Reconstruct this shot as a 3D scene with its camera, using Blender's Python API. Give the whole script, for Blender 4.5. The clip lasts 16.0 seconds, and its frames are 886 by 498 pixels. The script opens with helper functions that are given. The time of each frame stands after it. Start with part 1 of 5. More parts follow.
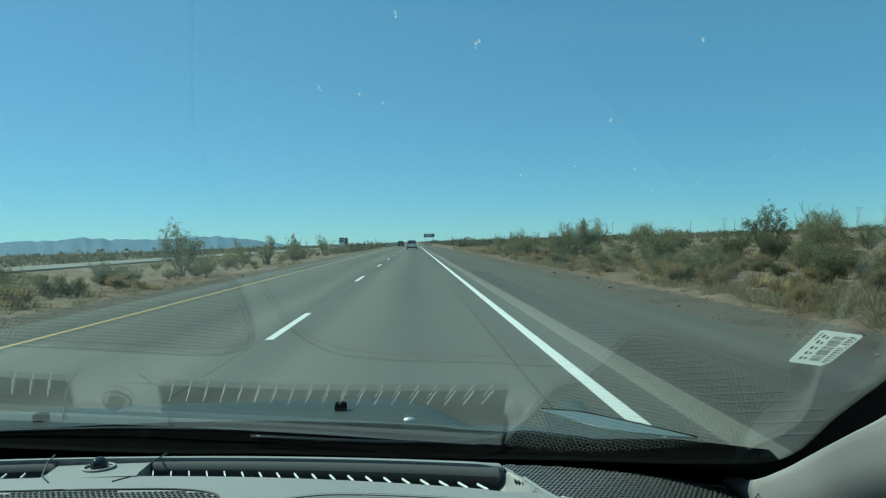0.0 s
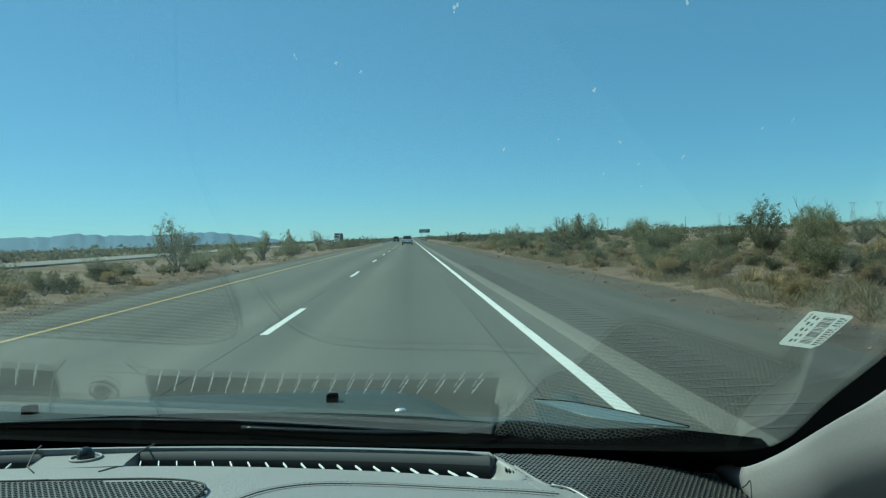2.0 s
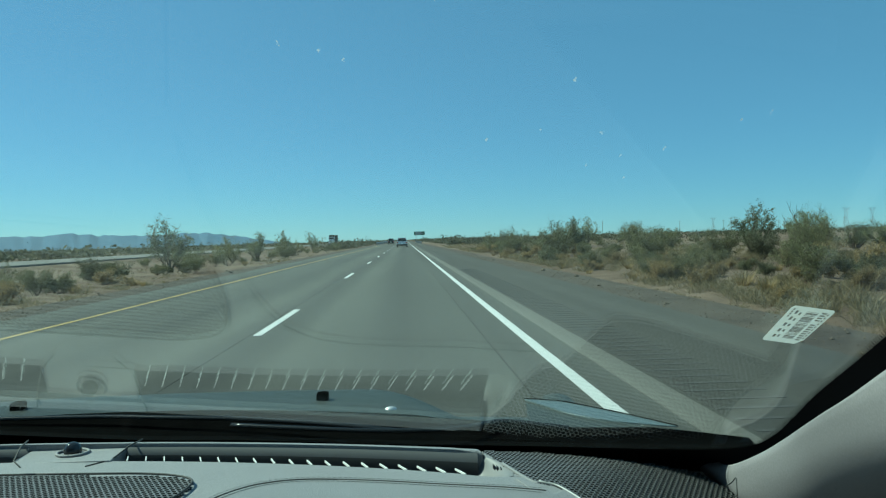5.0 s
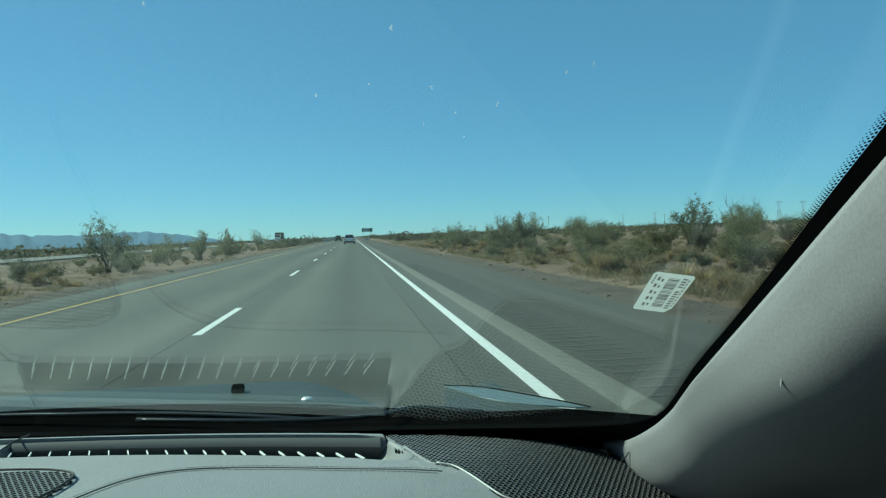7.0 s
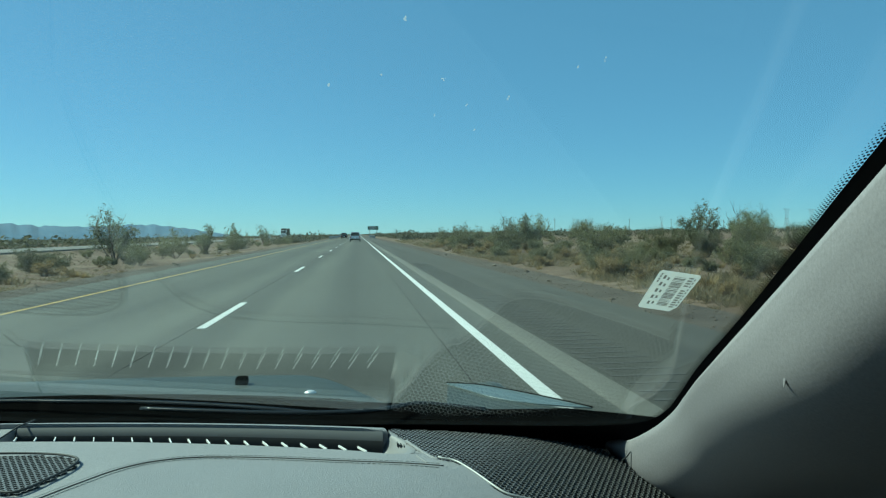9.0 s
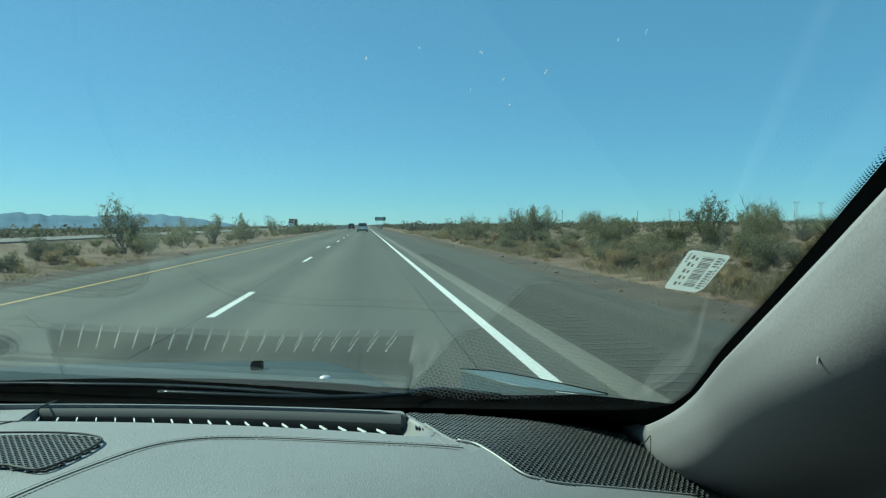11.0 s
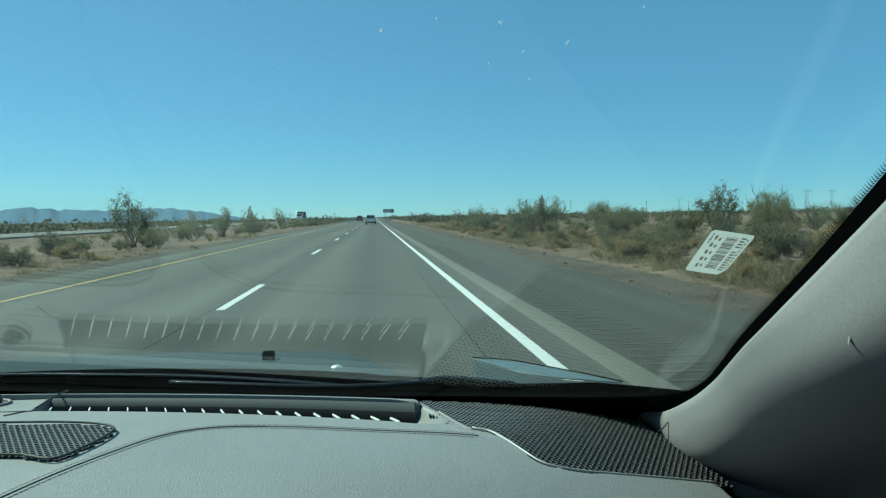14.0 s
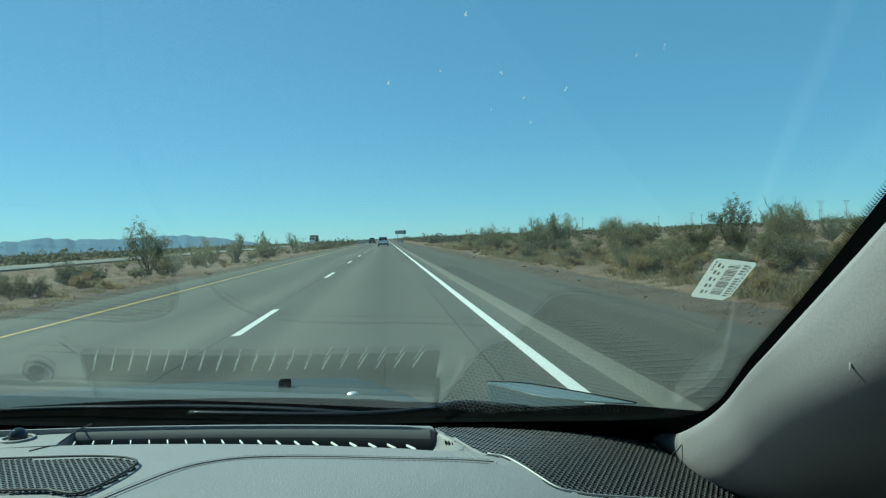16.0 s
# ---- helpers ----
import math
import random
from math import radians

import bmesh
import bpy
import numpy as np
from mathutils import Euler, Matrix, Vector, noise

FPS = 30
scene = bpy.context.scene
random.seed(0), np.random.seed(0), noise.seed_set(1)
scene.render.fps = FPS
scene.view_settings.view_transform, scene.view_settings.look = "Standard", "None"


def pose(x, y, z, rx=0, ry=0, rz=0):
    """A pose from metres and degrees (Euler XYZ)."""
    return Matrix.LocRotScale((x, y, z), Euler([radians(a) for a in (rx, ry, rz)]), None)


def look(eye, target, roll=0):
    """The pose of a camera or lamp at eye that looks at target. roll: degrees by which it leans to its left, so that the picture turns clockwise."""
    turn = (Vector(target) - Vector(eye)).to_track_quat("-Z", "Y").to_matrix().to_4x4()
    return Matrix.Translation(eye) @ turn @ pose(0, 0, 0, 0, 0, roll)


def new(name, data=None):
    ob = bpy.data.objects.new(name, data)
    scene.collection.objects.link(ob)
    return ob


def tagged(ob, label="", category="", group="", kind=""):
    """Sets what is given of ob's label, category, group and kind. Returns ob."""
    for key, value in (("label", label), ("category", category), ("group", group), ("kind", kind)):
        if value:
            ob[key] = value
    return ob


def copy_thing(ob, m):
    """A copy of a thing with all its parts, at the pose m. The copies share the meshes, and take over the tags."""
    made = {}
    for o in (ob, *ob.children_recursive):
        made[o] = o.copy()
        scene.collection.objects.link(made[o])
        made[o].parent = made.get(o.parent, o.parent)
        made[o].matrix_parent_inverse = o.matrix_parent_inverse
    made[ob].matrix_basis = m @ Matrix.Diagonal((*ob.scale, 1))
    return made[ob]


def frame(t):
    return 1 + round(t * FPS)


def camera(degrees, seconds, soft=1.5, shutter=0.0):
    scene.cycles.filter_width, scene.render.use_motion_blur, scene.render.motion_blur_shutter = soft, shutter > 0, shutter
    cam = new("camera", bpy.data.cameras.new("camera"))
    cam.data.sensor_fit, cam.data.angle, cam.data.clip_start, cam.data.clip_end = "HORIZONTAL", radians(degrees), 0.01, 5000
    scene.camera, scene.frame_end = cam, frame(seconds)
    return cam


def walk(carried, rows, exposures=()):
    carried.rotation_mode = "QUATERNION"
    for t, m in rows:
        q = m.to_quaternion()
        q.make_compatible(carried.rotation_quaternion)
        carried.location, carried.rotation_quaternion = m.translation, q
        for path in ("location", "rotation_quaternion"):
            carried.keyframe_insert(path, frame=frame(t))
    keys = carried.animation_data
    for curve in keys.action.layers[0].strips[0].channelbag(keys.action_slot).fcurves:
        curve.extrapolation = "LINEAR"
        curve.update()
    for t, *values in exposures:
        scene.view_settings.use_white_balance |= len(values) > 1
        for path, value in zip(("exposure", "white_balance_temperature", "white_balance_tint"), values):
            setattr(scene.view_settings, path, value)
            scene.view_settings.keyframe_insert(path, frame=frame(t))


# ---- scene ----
# The car stands on the right-hand lane of a desert highway; x right, y ahead, z up from the road.
EXPO, KELVIN, TINT = 0.66, 6100, -10
cam = camera(65.0, 16.0, soft=1.25)
ROWS = (  # seconds, x, y, z, yaw, pitch, roll
    (0, 0.0069, 0.0037, 1.3361, -2.341, -0.641, -1.343),
    (0.5, 0.0142, 0.0117, 1.3274, -2.550, -1.288, -1.256),
    (1, 0.0090, 0.0076, 1.3307, -2.693, -0.646, -1.066),
    (1.5, 0.0102, 0.0081, 1.3331, -2.645, -0.669, -0.919),
    (2, 0.0146, 0.0117, 1.3250, -2.708, -1.026, -1.454),
    (2.5, 0.0013, 0.0076, 1.3238, -2.244, -1.164, -0.915),
    (3, 0.0128, 0.0079, 1.3173, -2.912, -1.087, -0.522),
    (5.5, 0.0267, 0.0109, 1.3175, -3.417, -0.830, -1.332),
    (6, 0.0579, 0.0199, 1.3087, -5.465, -1.771, -1.762),
    (6.5, 0.0728, 0.0145, 1.3051, -6.949, -1.163, -1.083),
    (7, 0.0849, 0.0164, 1.2963, -7.390, -1.240, -1.621),
    (7.5, 0.0864, 0.0115, 1.2986, -7.456, -0.801, -1.531),
    (8, 0.0856, 0.0119, 1.2974, -7.725, -1.000, -0.668),
    (10.5, 0.0740, 0.0149, 1.2847, -6.245, -1.572, -0.348),
    (11, 0.0672, 0.0145, 1.2824, -6.356, -1.981, 0.009),
    (11.5, 0.0593, 0.0198, 1.2723, -5.693, -2.308, 0.856),
    (12, 0.0615, 0.0141, 1.2797, -5.957, -1.706, 0.303),
    (12.5, 0.0694, 0.0269, 1.2680, -5.682, -3.177, -0.274),
    (13, 0.0637, 0.0213, 1.2722, -5.691, -2.204, 0.190),
    (13.5, 0.0706, 0.0262, 1.2740, -5.879, -2.749, -0.695),
    (14, 0.0629, 0.0263, 1.2751, -5.659, -2.673, -0.463),
    (14.5, 0.0594, 0.0234, 1.2760, -5.362, -2.230, -0.189),
    (15, 0.0550, 0.0160, 1.2799, -5.129, -1.871, -0.265),
    (15.5, 0.0387, 0.0148, 1.2798, -4.301, -1.430, -0.016),
    (16, 0.0635, 0.0094, 1.2864, -4.660, -0.994, -1.920),
)
walk(cam, [(t, pose(x, y, z, 90 + p, 0, w) @ pose(0, 0, 0, 0, 0, r)) for t, x, y, z, w, p, r in ROWS],
     exposures=[(0, EXPO - 0.05, KELVIN, TINT), (3, EXPO - 0.05, KELVIN, TINT), (8, EXPO, KELVIN, TINT), (11, EXPO + 0.06, KELVIN, TINT), (16, EXPO + 0.06, KELVIN, TINT)])

# ---- sky and sun ----
SUN = Vector((-0.67, 0.25, 0.70)).normalized()
world = bpy.data.worlds.new("sky")
scene.world = world
world.use_nodes = True
wn = world.node_tree
sky = wn.nodes.new("ShaderNodeTexSky")
sky.sky_type, sky.sun_disc = "NISHITA", False
sky.sun_elevation = math.asin(SUN.z)
sky.sun_rotation = math.atan2(SUN.x, SUN.y)
sky.altitude, sky.air_density, sky.dust_density, sky.ozone_density = 2400, 1.0, 0.0, 3.0
air = wn.nodes.new("ShaderNodeMix")
air.data_type, air.blend_type = "RGBA", "MULTIPLY"
air.inputs[0].default_value, air.inputs[7].default_value = 1.0, (0.725, 0.95, 1.04, 1)
wn.links.new(sky.outputs[0], air.inputs[6])
haze = wn.nodes.new("ShaderNodeMix")  # bright dry haze evens out the whole dome
haze.data_type = "RGBA"
haze.inputs[0].default_value, haze.inputs[7].default_value = 0.42, (2.10, 4.38, 6.95, 1)
wn.links.new(air.outputs[2], haze.inputs[6])
wn.links.new(haze.outputs[2], wn.nodes["Background"].inputs[0])
wn.nodes["Background"].inputs[1].default_value = 0.076
sun = new("sun", bpy.data.lights.new("sun", "SUN"))
sun.data.energy, sun.data.angle, sun.data.color = 5.0, radians(0.53), (1.0, 0.94, 0.83)
sun.matrix_world = look(SUN * 50, (0, 0, 0))


# ---- materials ----
def shader(name):
    m = bpy.data.materials.new(name)
    m.use_nodes = True
    return m, m.node_tree.nodes, m.node_tree.links, m.node_tree.nodes["Principled BSDF"]


def noise_tex(nt, links, scale, detail=4, rough=0.55, stretch=None, space="Object"):
    co = nt.new("ShaderNodeTexCoord")
    tex = nt.new("ShaderNodeTexNoise")
    tex.inputs["Scale"].default_value, tex.inputs["Detail"].default_value = scale, detail
    tex.inputs["Roughness"].default_value = rough
    if stretch:
        mp = nt.new("ShaderNodeMapping")
        mp.inputs["Scale"].default_value = stretch
        links.new(co.outputs[space], mp.inputs[0])
        links.new(mp.outputs[0], tex.inputs["Vector"])
    else:
        links.new(co.outputs[space], tex.inputs["Vector"])
    return tex


def ramp(nt, links, fac, stops):
    r = nt.new("ShaderNodeValToRGB")
    el = r.color_ramp.elements
    while len(el) < len(stops):
        el.new(0.5)
    for e, (p, c) in zip(el, stops):
        e.position, e.color = p, (*c, 1)
    links.new(fac, r.inputs[0])
    return r.outputs[0]


def mixed(nt, links, fac, a, b, mode="MIX"):
    mx = nt.new("ShaderNodeMix")
    mx.data_type, mx.blend_type = "RGBA", mode
    for sock, v in ((mx.inputs[0], fac), (mx.inputs[6], a), (mx.inputs[7], b)):
        if isinstance(v, (int, float)):
            sock.default_value = v
        elif isinstance(v, tuple):
            sock.default_value = (*v, 1)
        else:
            links.new(v, sock)
    return mx.outputs[2]


def bumped(nt, links, bsdf, height, strength, distance):
    b = nt.new("ShaderNodeBump")
    b.inputs["Strength"].default_value, b.inputs["Distance"].default_value = strength, distance
    links.new(height, b.inputs["Height"])
    links.new(b.outputs[0], bsdf.inputs["Normal"])


def surface(name, base, dark, scale, rough=0.6, fine=None, bump=0.3, depth=0.002, metal=0.0, stretch=None, vary=0.0, spec=0.5):
    """Two scales of mottling between two colours, with fine relief."""
    m, nt, lk, b = shader(name)
    big = noise_tex(nt, lk, scale, 3, stretch=stretch)
    small = noise_tex(nt, lk, fine or scale * 14, 5, 0.65, stretch=stretch)
    col = ramp(nt, lk, big.outputs[0], [(0.3, dark), (0.7, base)])
    tint = ramp(nt, lk, small.outputs[0], [(0.25, (0.72, 0.72, 0.72)), (0.75, (1.15, 1.15, 1.15))])
    col = mixed(nt, lk, 0.75, col, tint, "MULTIPLY")
    if vary:
        info = nt.new("ShaderNodeObjectInfo")
        v = ramp(nt, lk, info.outputs["Random"], [(0.0, (1 - vary,) * 3), (1.0, (1 + vary, 1 + vary, 1 + vary * 0.6))])
        col = mixed(nt, lk, 1.0, col, v, "MULTIPLY")
    lk.new(col, b.inputs["Base Color"])
    b.inputs["Roughness"].default_value, b.inputs["Metallic"].default_value = rough, metal
    b.inputs["Specular IOR Level"].default_value = spec
    if bump:
        bumped(nt, lk, b, small.outputs[0], bump, depth)
    return m


def plain(name, colour, rough=0.5, metal=0.0, emit=0.0):
    m, nt, lk, b = shader(name)
    b.inputs["Base Color"].default_value = (*colour, 1)
    b.inputs["Roughness"].default_value, b.inputs["Metallic"].default_value = rough, metal
    return m


def foliage(name, light, dark, vary=0.25):
    m, nt, lk, b = shader(name)
    geo = nt.new("ShaderNodeNewGeometry")
    col = ramp(nt, lk, geo.outputs["Random Per Island"], [(0.0, dark), (0.6, light), (1.0, tuple(c * 1.35 for c in light))])
    info = nt.new("ShaderNodeObjectInfo")
    v = ramp(nt, lk, info.outputs["Random"], [(0.0, (1 - vary,) * 3), (1.0, (1 + vary * 1.2, 1 + vary, 1 + vary * 0.4))])
    col = mixed(nt, lk, 1.0, col, v, "MULTIPLY")
    lk.new(col, b.inputs["Base Color"])
    b.inputs["Roughness"].default_value = 0.6
    tr = nt.new("ShaderNodeBsdfTranslucent")
    lk.new(col, tr.inputs[0])
    mx = nt.new("ShaderNodeMixShader")
    mx.inputs[0].default_value = 0.5
    lk.new(b.outputs[0], mx.inputs[1]), lk.new(tr.outputs[0], mx.inputs[2])
    lk.new(mx.outputs[0], nt["Material Output"].inputs[0])
    return m


def asphalt(name, base, dark, lane=0.0):
    m, nt, lk, b = shader(name)
    grain = noise_tex(nt, lk, 90, 3, 0.7)
    wide = noise_tex(nt, lk, 0.55, 4, 0.6, stretch=(1.6, 0.05, 1))
    patch = noise_tex(nt, lk, 0.12, 3, 0.5)
    col = ramp(nt, lk, wide.outputs[0], [(0.3, dark), (0.7, base)])
    tracks = noise_tex(nt, lk, 1.0, 2, 0.5, stretch=(0.9, 0.004, 1))
    col = mixed(nt, lk, 0.8, col, ramp(nt, lk, tracks.outputs[0], [(0.35, (0.80, 0.80, 0.81)), (0.65, (1.12, 1.12, 1.10))]), "MULTIPLY")
    if lane:  # paler wheel paths, darker between them
        co, split = nt.new("ShaderNodeTexCoord"), nt.new("ShaderNodeSeparateXYZ")
        shift, wave = nt.new("ShaderNodeMath"), nt.new("ShaderNodeMath")
        shift.operation, shift.inputs[1].default_value, shift.inputs[2].default_value = "MULTIPLY_ADD", 2 * math.pi / lane, -2 * math.pi * (1.583 - lane) / lane
        wave.operation = "COSINE"
        half = nt.new("ShaderNodeMath")
        half.operation, half.inputs[1].default_value, half.inputs[2].default_value = "MULTIPLY_ADD", 0.5, 0.5
        lk.new(co.outputs["Object"], split.inputs[0]), lk.new(split.outputs[0], shift.inputs[0])
        lk.new(shift.outputs[0], wave.inputs[0]), lk.new(wave.outputs[0], half.inputs[0])
        col = mixed(nt, lk, 1.0, col, ramp(nt, lk, half.outputs[0], [(0.1, (1.07, 1.07, 1.06)), (0.9, (0.90, 0.90, 0.91))]), "MULTIPLY")
    col = mixed(nt, lk, 0.5, col, ramp(nt, lk, patch.outputs[0], [(0.3, (0.85, 0.85, 0.85)), (0.7, (1.1, 1.1, 1.1))]), "MULTIPLY")
    col = mixed(nt, lk, 0.8, col, ramp(nt, lk, grain.outputs[0], [(0.3, (0.7, 0.7, 0.7)), (0.7, (1.25, 1.25, 1.25))]), "MULTIPLY")
    lk.new(col, b.inputs["Base Color"])
    b.inputs["Roughness"].default_value, b.inputs["Specular IOR Level"].default_value = 0.9, 0.15
    bumped(nt, lk, b, grain.outputs[0], 0.5, 0.004)
    return m


def desert(name):
    m, nt, lk, b = shader(name)
    a = noise_tex(nt, lk, 0.06, 5, 0.6)
    c = noise_tex(nt, lk, 0.9, 5, 0.65)
    g = noise_tex(nt, lk, 14, 4, 0.7)
    col = ramp(nt, lk, a.outputs[0], [(0.3, (0.105, 0.072, 0.052)), (0.5, (0.150, 0.108, 0.080)), (0.72, (0.25, 0.195, 0.150))])
    col = mixed(nt, lk, 0.8, col, ramp(nt, lk, c.outputs[0], [(0.35, (0.62, 0.60, 0.58)), (0.65, (1.25, 1.25, 1.25))]), "MULTIPLY")
    col = mixed(nt, lk, 0.7, col, ramp(nt, lk, g.outputs[0], [(0.3, (0.65, 0.65, 0.65)), (0.7, (1.25, 1.25, 1.25))]), "MULTIPLY")
    lk.new(col, b.inputs["Base Color"])
    b.inputs["Roughness"].default_value, b.inputs["Specular IOR Level"].default_value = 0.95, 0.1
    bumped(nt, lk, b, g.outputs[0], 0.7, 0.05)
    return m


def painted_line(name, colour, under):
    m, nt, lk, b = shader(name)
    n1 = noise_tex(nt, lk, 30, 5, 0.75)
    n2 = noise_tex(nt, lk, 1.3, 3)
    wear = mixed(nt, lk, 0.5, n1.outputs[0], n2.outputs[0])
    lk.new(ramp(nt, lk, wear, [(0.33, under), (0.42, colour)]), b.inputs["Base Color"])
    b.inputs["Roughness"].default_value = 0.6
    return m


def windscreen_glass(name):
    m, nt, lk, b = shader(name)
    nt.remove(b)
    tr, gl, du = nt.new("ShaderNodeBsdfTransparent"), nt.new("ShaderNodeBsdfGlossy"), nt.new("ShaderNodeBsdfDiffuse")
    tr.inputs[0].default_value = (0.88, 0.95, 0.93, 1)
    gl.inputs["Roughness"].default_value = 0.0
    du.inputs[0].default_value = (0.7, 0.68, 0.62, 1)
    mx = nt.new("ShaderNodeMixShader")
    lw, one, five = nt.new("ShaderNodeLayerWeight"), nt.new("ShaderNodeMath"), nt.new("ShaderNodeMath")
    lw.inputs[0].default_value = 0.5
    five.operation, five.inputs[1].default_value = "POWER", 5.0
    one.operation, one.inputs[1].default_value, one.inputs[2].default_value = "MULTIPLY_ADD", 0.84, 0.036
    lk.new(lw.outputs["Facing"], five.inputs[0]), lk.new(five.outputs[0], one.inputs[0])
    lk.new(one.outputs[0], mx.inputs[0])
    lk.new(tr.outputs[0], mx.inputs[1]), lk.new(gl.outputs[0], mx.inputs[2])
    dust = noise_tex(nt, lk, 5, 5, 0.6)
    film = ramp(nt, lk, dust.outputs[0], [(0.35, (0.0004,) * 3), (0.8, (0.0032,) * 3)])
    m2 = nt.new("ShaderNodeMixShader")
    lk.new(film, m2.inputs[0])
    lk.new(mx.outputs[0], m2.inputs[1]), lk.new(du.outputs[0], m2.inputs[2])
    lk.new(m2.outputs[0], nt["Material Output"].inputs[0])
    return m


def side_glass(name, tint):
    m, nt, lk, b = shader(name)
    nt.remove(b)
    tr, gl, mx = nt.new("ShaderNodeBsdfTransparent"), nt.new("ShaderNodeBsdfGlossy"), nt.new("ShaderNodeMixShader")
    tr.inputs[0].default_value = (*tint, 1)
    gl.inputs["Roughness"].default_value = 0.0
    mx.inputs[0].default_value = 0.07
    lk.new(tr.outputs[0], mx.inputs[1]), lk.new(gl.outputs[0], mx.inputs[2])
    lk.new(mx.outputs[0], nt["Material Output"].inputs[0])
    return m


def thin_paper(name, colour, solid=1.0):
    """Light shines through it from behind; solid: how little can be seen through it."""
    m, nt, lk, b = shader(name)
    b.inputs["Base Color"].default_value = (*colour, 1)
    b.inputs["Roughness"].default_value = 0.7
    tr = nt.new("ShaderNodeBsdfTranslucent")
    tr.inputs[0].default_value = (*colour, 1)
    mx, clear, film = nt.new("ShaderNodeMixShader"), nt.new("ShaderNodeBsdfTransparent"), nt.new("ShaderNodeMixShader")
    mx.inputs[0].default_value, film.inputs[0].default_value = 0.6, solid
    lk.new(b.outputs[0], mx.inputs[1]), lk.new(tr.outputs[0], mx.inputs[2])
    lk.new(clear.outputs[0], film.inputs[1]), lk.new(mx.outputs[0], film.inputs[2])
    lk.new(film.outputs[0], nt["Material Output"].inputs[0])
    return m


def hazed_rock(name):
    """Bare far ranges; the blue haze of miles of dry air is painted in."""
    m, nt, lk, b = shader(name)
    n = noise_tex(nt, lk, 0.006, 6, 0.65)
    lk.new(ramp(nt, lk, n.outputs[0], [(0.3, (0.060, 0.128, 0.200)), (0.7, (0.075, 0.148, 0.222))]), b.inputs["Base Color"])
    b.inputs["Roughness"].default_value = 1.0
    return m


ASPHALT = asphalt("lane_asphalt", (0.112, 0.111, 0.100), (0.085, 0.085, 0.078), 1.83)
SHOULDER = asphalt("shoulder_asphalt", (0.092, 0.087, 0.078), (0.070, 0.067, 0.059))
SEAL = asphalt("pale_seal_strip", (0.179, 0.171, 0.152), (0.137, 0.131, 0.118))
CONCRETE = asphalt("pale_concrete", (0.21, 0.20, 0.185), (0.17, 0.162, 0.15))
GROOVE = plain("groove_shade", (0.07, 0.066, 0.06), 0.9)
FAINT_CRACK = surface("worn_joint_tar", (0.078, 0.076, 0.070), (0.098, 0.095, 0.088), 0.7, 0.9, bump=0, spec=0.1)
CRACK = surface("joint_tar", (0.040, 0.039, 0.037), (0.062, 0.060, 0.056), 0.7, 0.9, bump=0, spec=0.1)
WHITE = painted_line("white_road_paint", (0.612, 0.612, 0.586), (0.170, 0.170, 0.162))
YELLOW = painted_line("yellow_road_paint", (0.448, 0.296, 0.080), (0.144, 0.120, 0.088))
DESERT = desert("desert_sand")
GRAVEL = surface("gravel_verge", (0.120, 0.100, 0.083), (0.070, 0.058, 0.049), 0.8, 0.95, fine=22, bump=0.8, depth=0.03, spec=0.1)
ROCK = surface("desert_stone", (0.200, 0.160, 0.128), (0.120, 0.096, 0.078), 3, 0.9, vary=0.25, spec=0.1)
MOUNTAIN = hazed_rock("hazed_mountains")
LEAF_GREEN = foliage("creosote_leaf", (0.166, 0.164, 0.090), (0.096, 0.096, 0.056))
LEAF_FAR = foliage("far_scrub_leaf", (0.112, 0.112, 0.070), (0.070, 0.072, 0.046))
LEAF_PALE = foliage("palo_verde_leaf", (0.190, 0.205, 0.125), (0.105, 0.115, 0.070))
LEAF_DRY = foliage("dry_brush", (0.290, 0.215, 0.110), (0.165, 0.122, 0.064))
LEAF_MIX = foliage("weeds", (0.272, 0.212, 0.122), (0.145, 0.128, 0.072))
BARK = surface("grey_bark", (0.20, 0.165, 0.13), (0.11, 0.09, 0.07), 6, 0.9)


# ---- mesh helpers ----
def link_mesh(name, verts, faces, material, parent=None, label="", smooth=False):
    me = bpy.data.meshes.new(name)
    me.from_pydata([tuple(v) for v in verts], [], faces)
    me.validate()
    bm = bmesh.new()
    bm.from_mesh(me)
    bmesh.ops.recalc_face_normals(bm, faces=bm.faces)
    bm.to_mesh(me)
    bm.free()
    if smooth:
        me.polygons.foreach_set("use_smooth", [True] * len(me.polygons))
    for mt in (material if isinstance(material, (list, tuple)) else [material]):
        me.materials.append(mt)
    ob = new(name, me)
    if parent:
        ob.parent = parent
    if label:
        ob["label"] = label
    return ob


def part(name, bm, material, parent=None, label="", smooth=False):
    me = bpy.data.meshes.new(name)
    bmesh.ops.recalc_face_normals(bm, faces=bm.faces)
    bm.to_mesh(me)
    bm.free()
    if smooth:
        me.polygons.foreach_set("use_smooth", [True] * len(me.polygons))
    me.materials.append(material)
    ob = new(name, me)
    if parent:
        ob.parent = parent
    if label:
        ob["label"] = label
    return ob


def box_into(bm, x0, x1, y0, y1, z0, z1, bevel=0.0):
    r = bmesh.ops.create_cube(bm, size=1, matrix=Matrix.Translation(((x0 + x1) / 2, (y0 + y1) / 2, (z0 + z1) / 2))
                              @ Matrix.Diagonal((x1 - x0, y1 - y0, z1 - z0, 1)))
    if bevel:
        edges = list({e for v in r["verts"] for e in v.link_edges})
        bmesh.ops.bevel(bm, geom=edges, offset=bevel, segments=2, affect="EDGES", profile=0.6)
    return bm


def box(name, dims, material, parent=None, bevel=0.0, label=""):
    return part(name, box_into(bmesh.new(), *dims, bevel=bevel), material, parent, label)


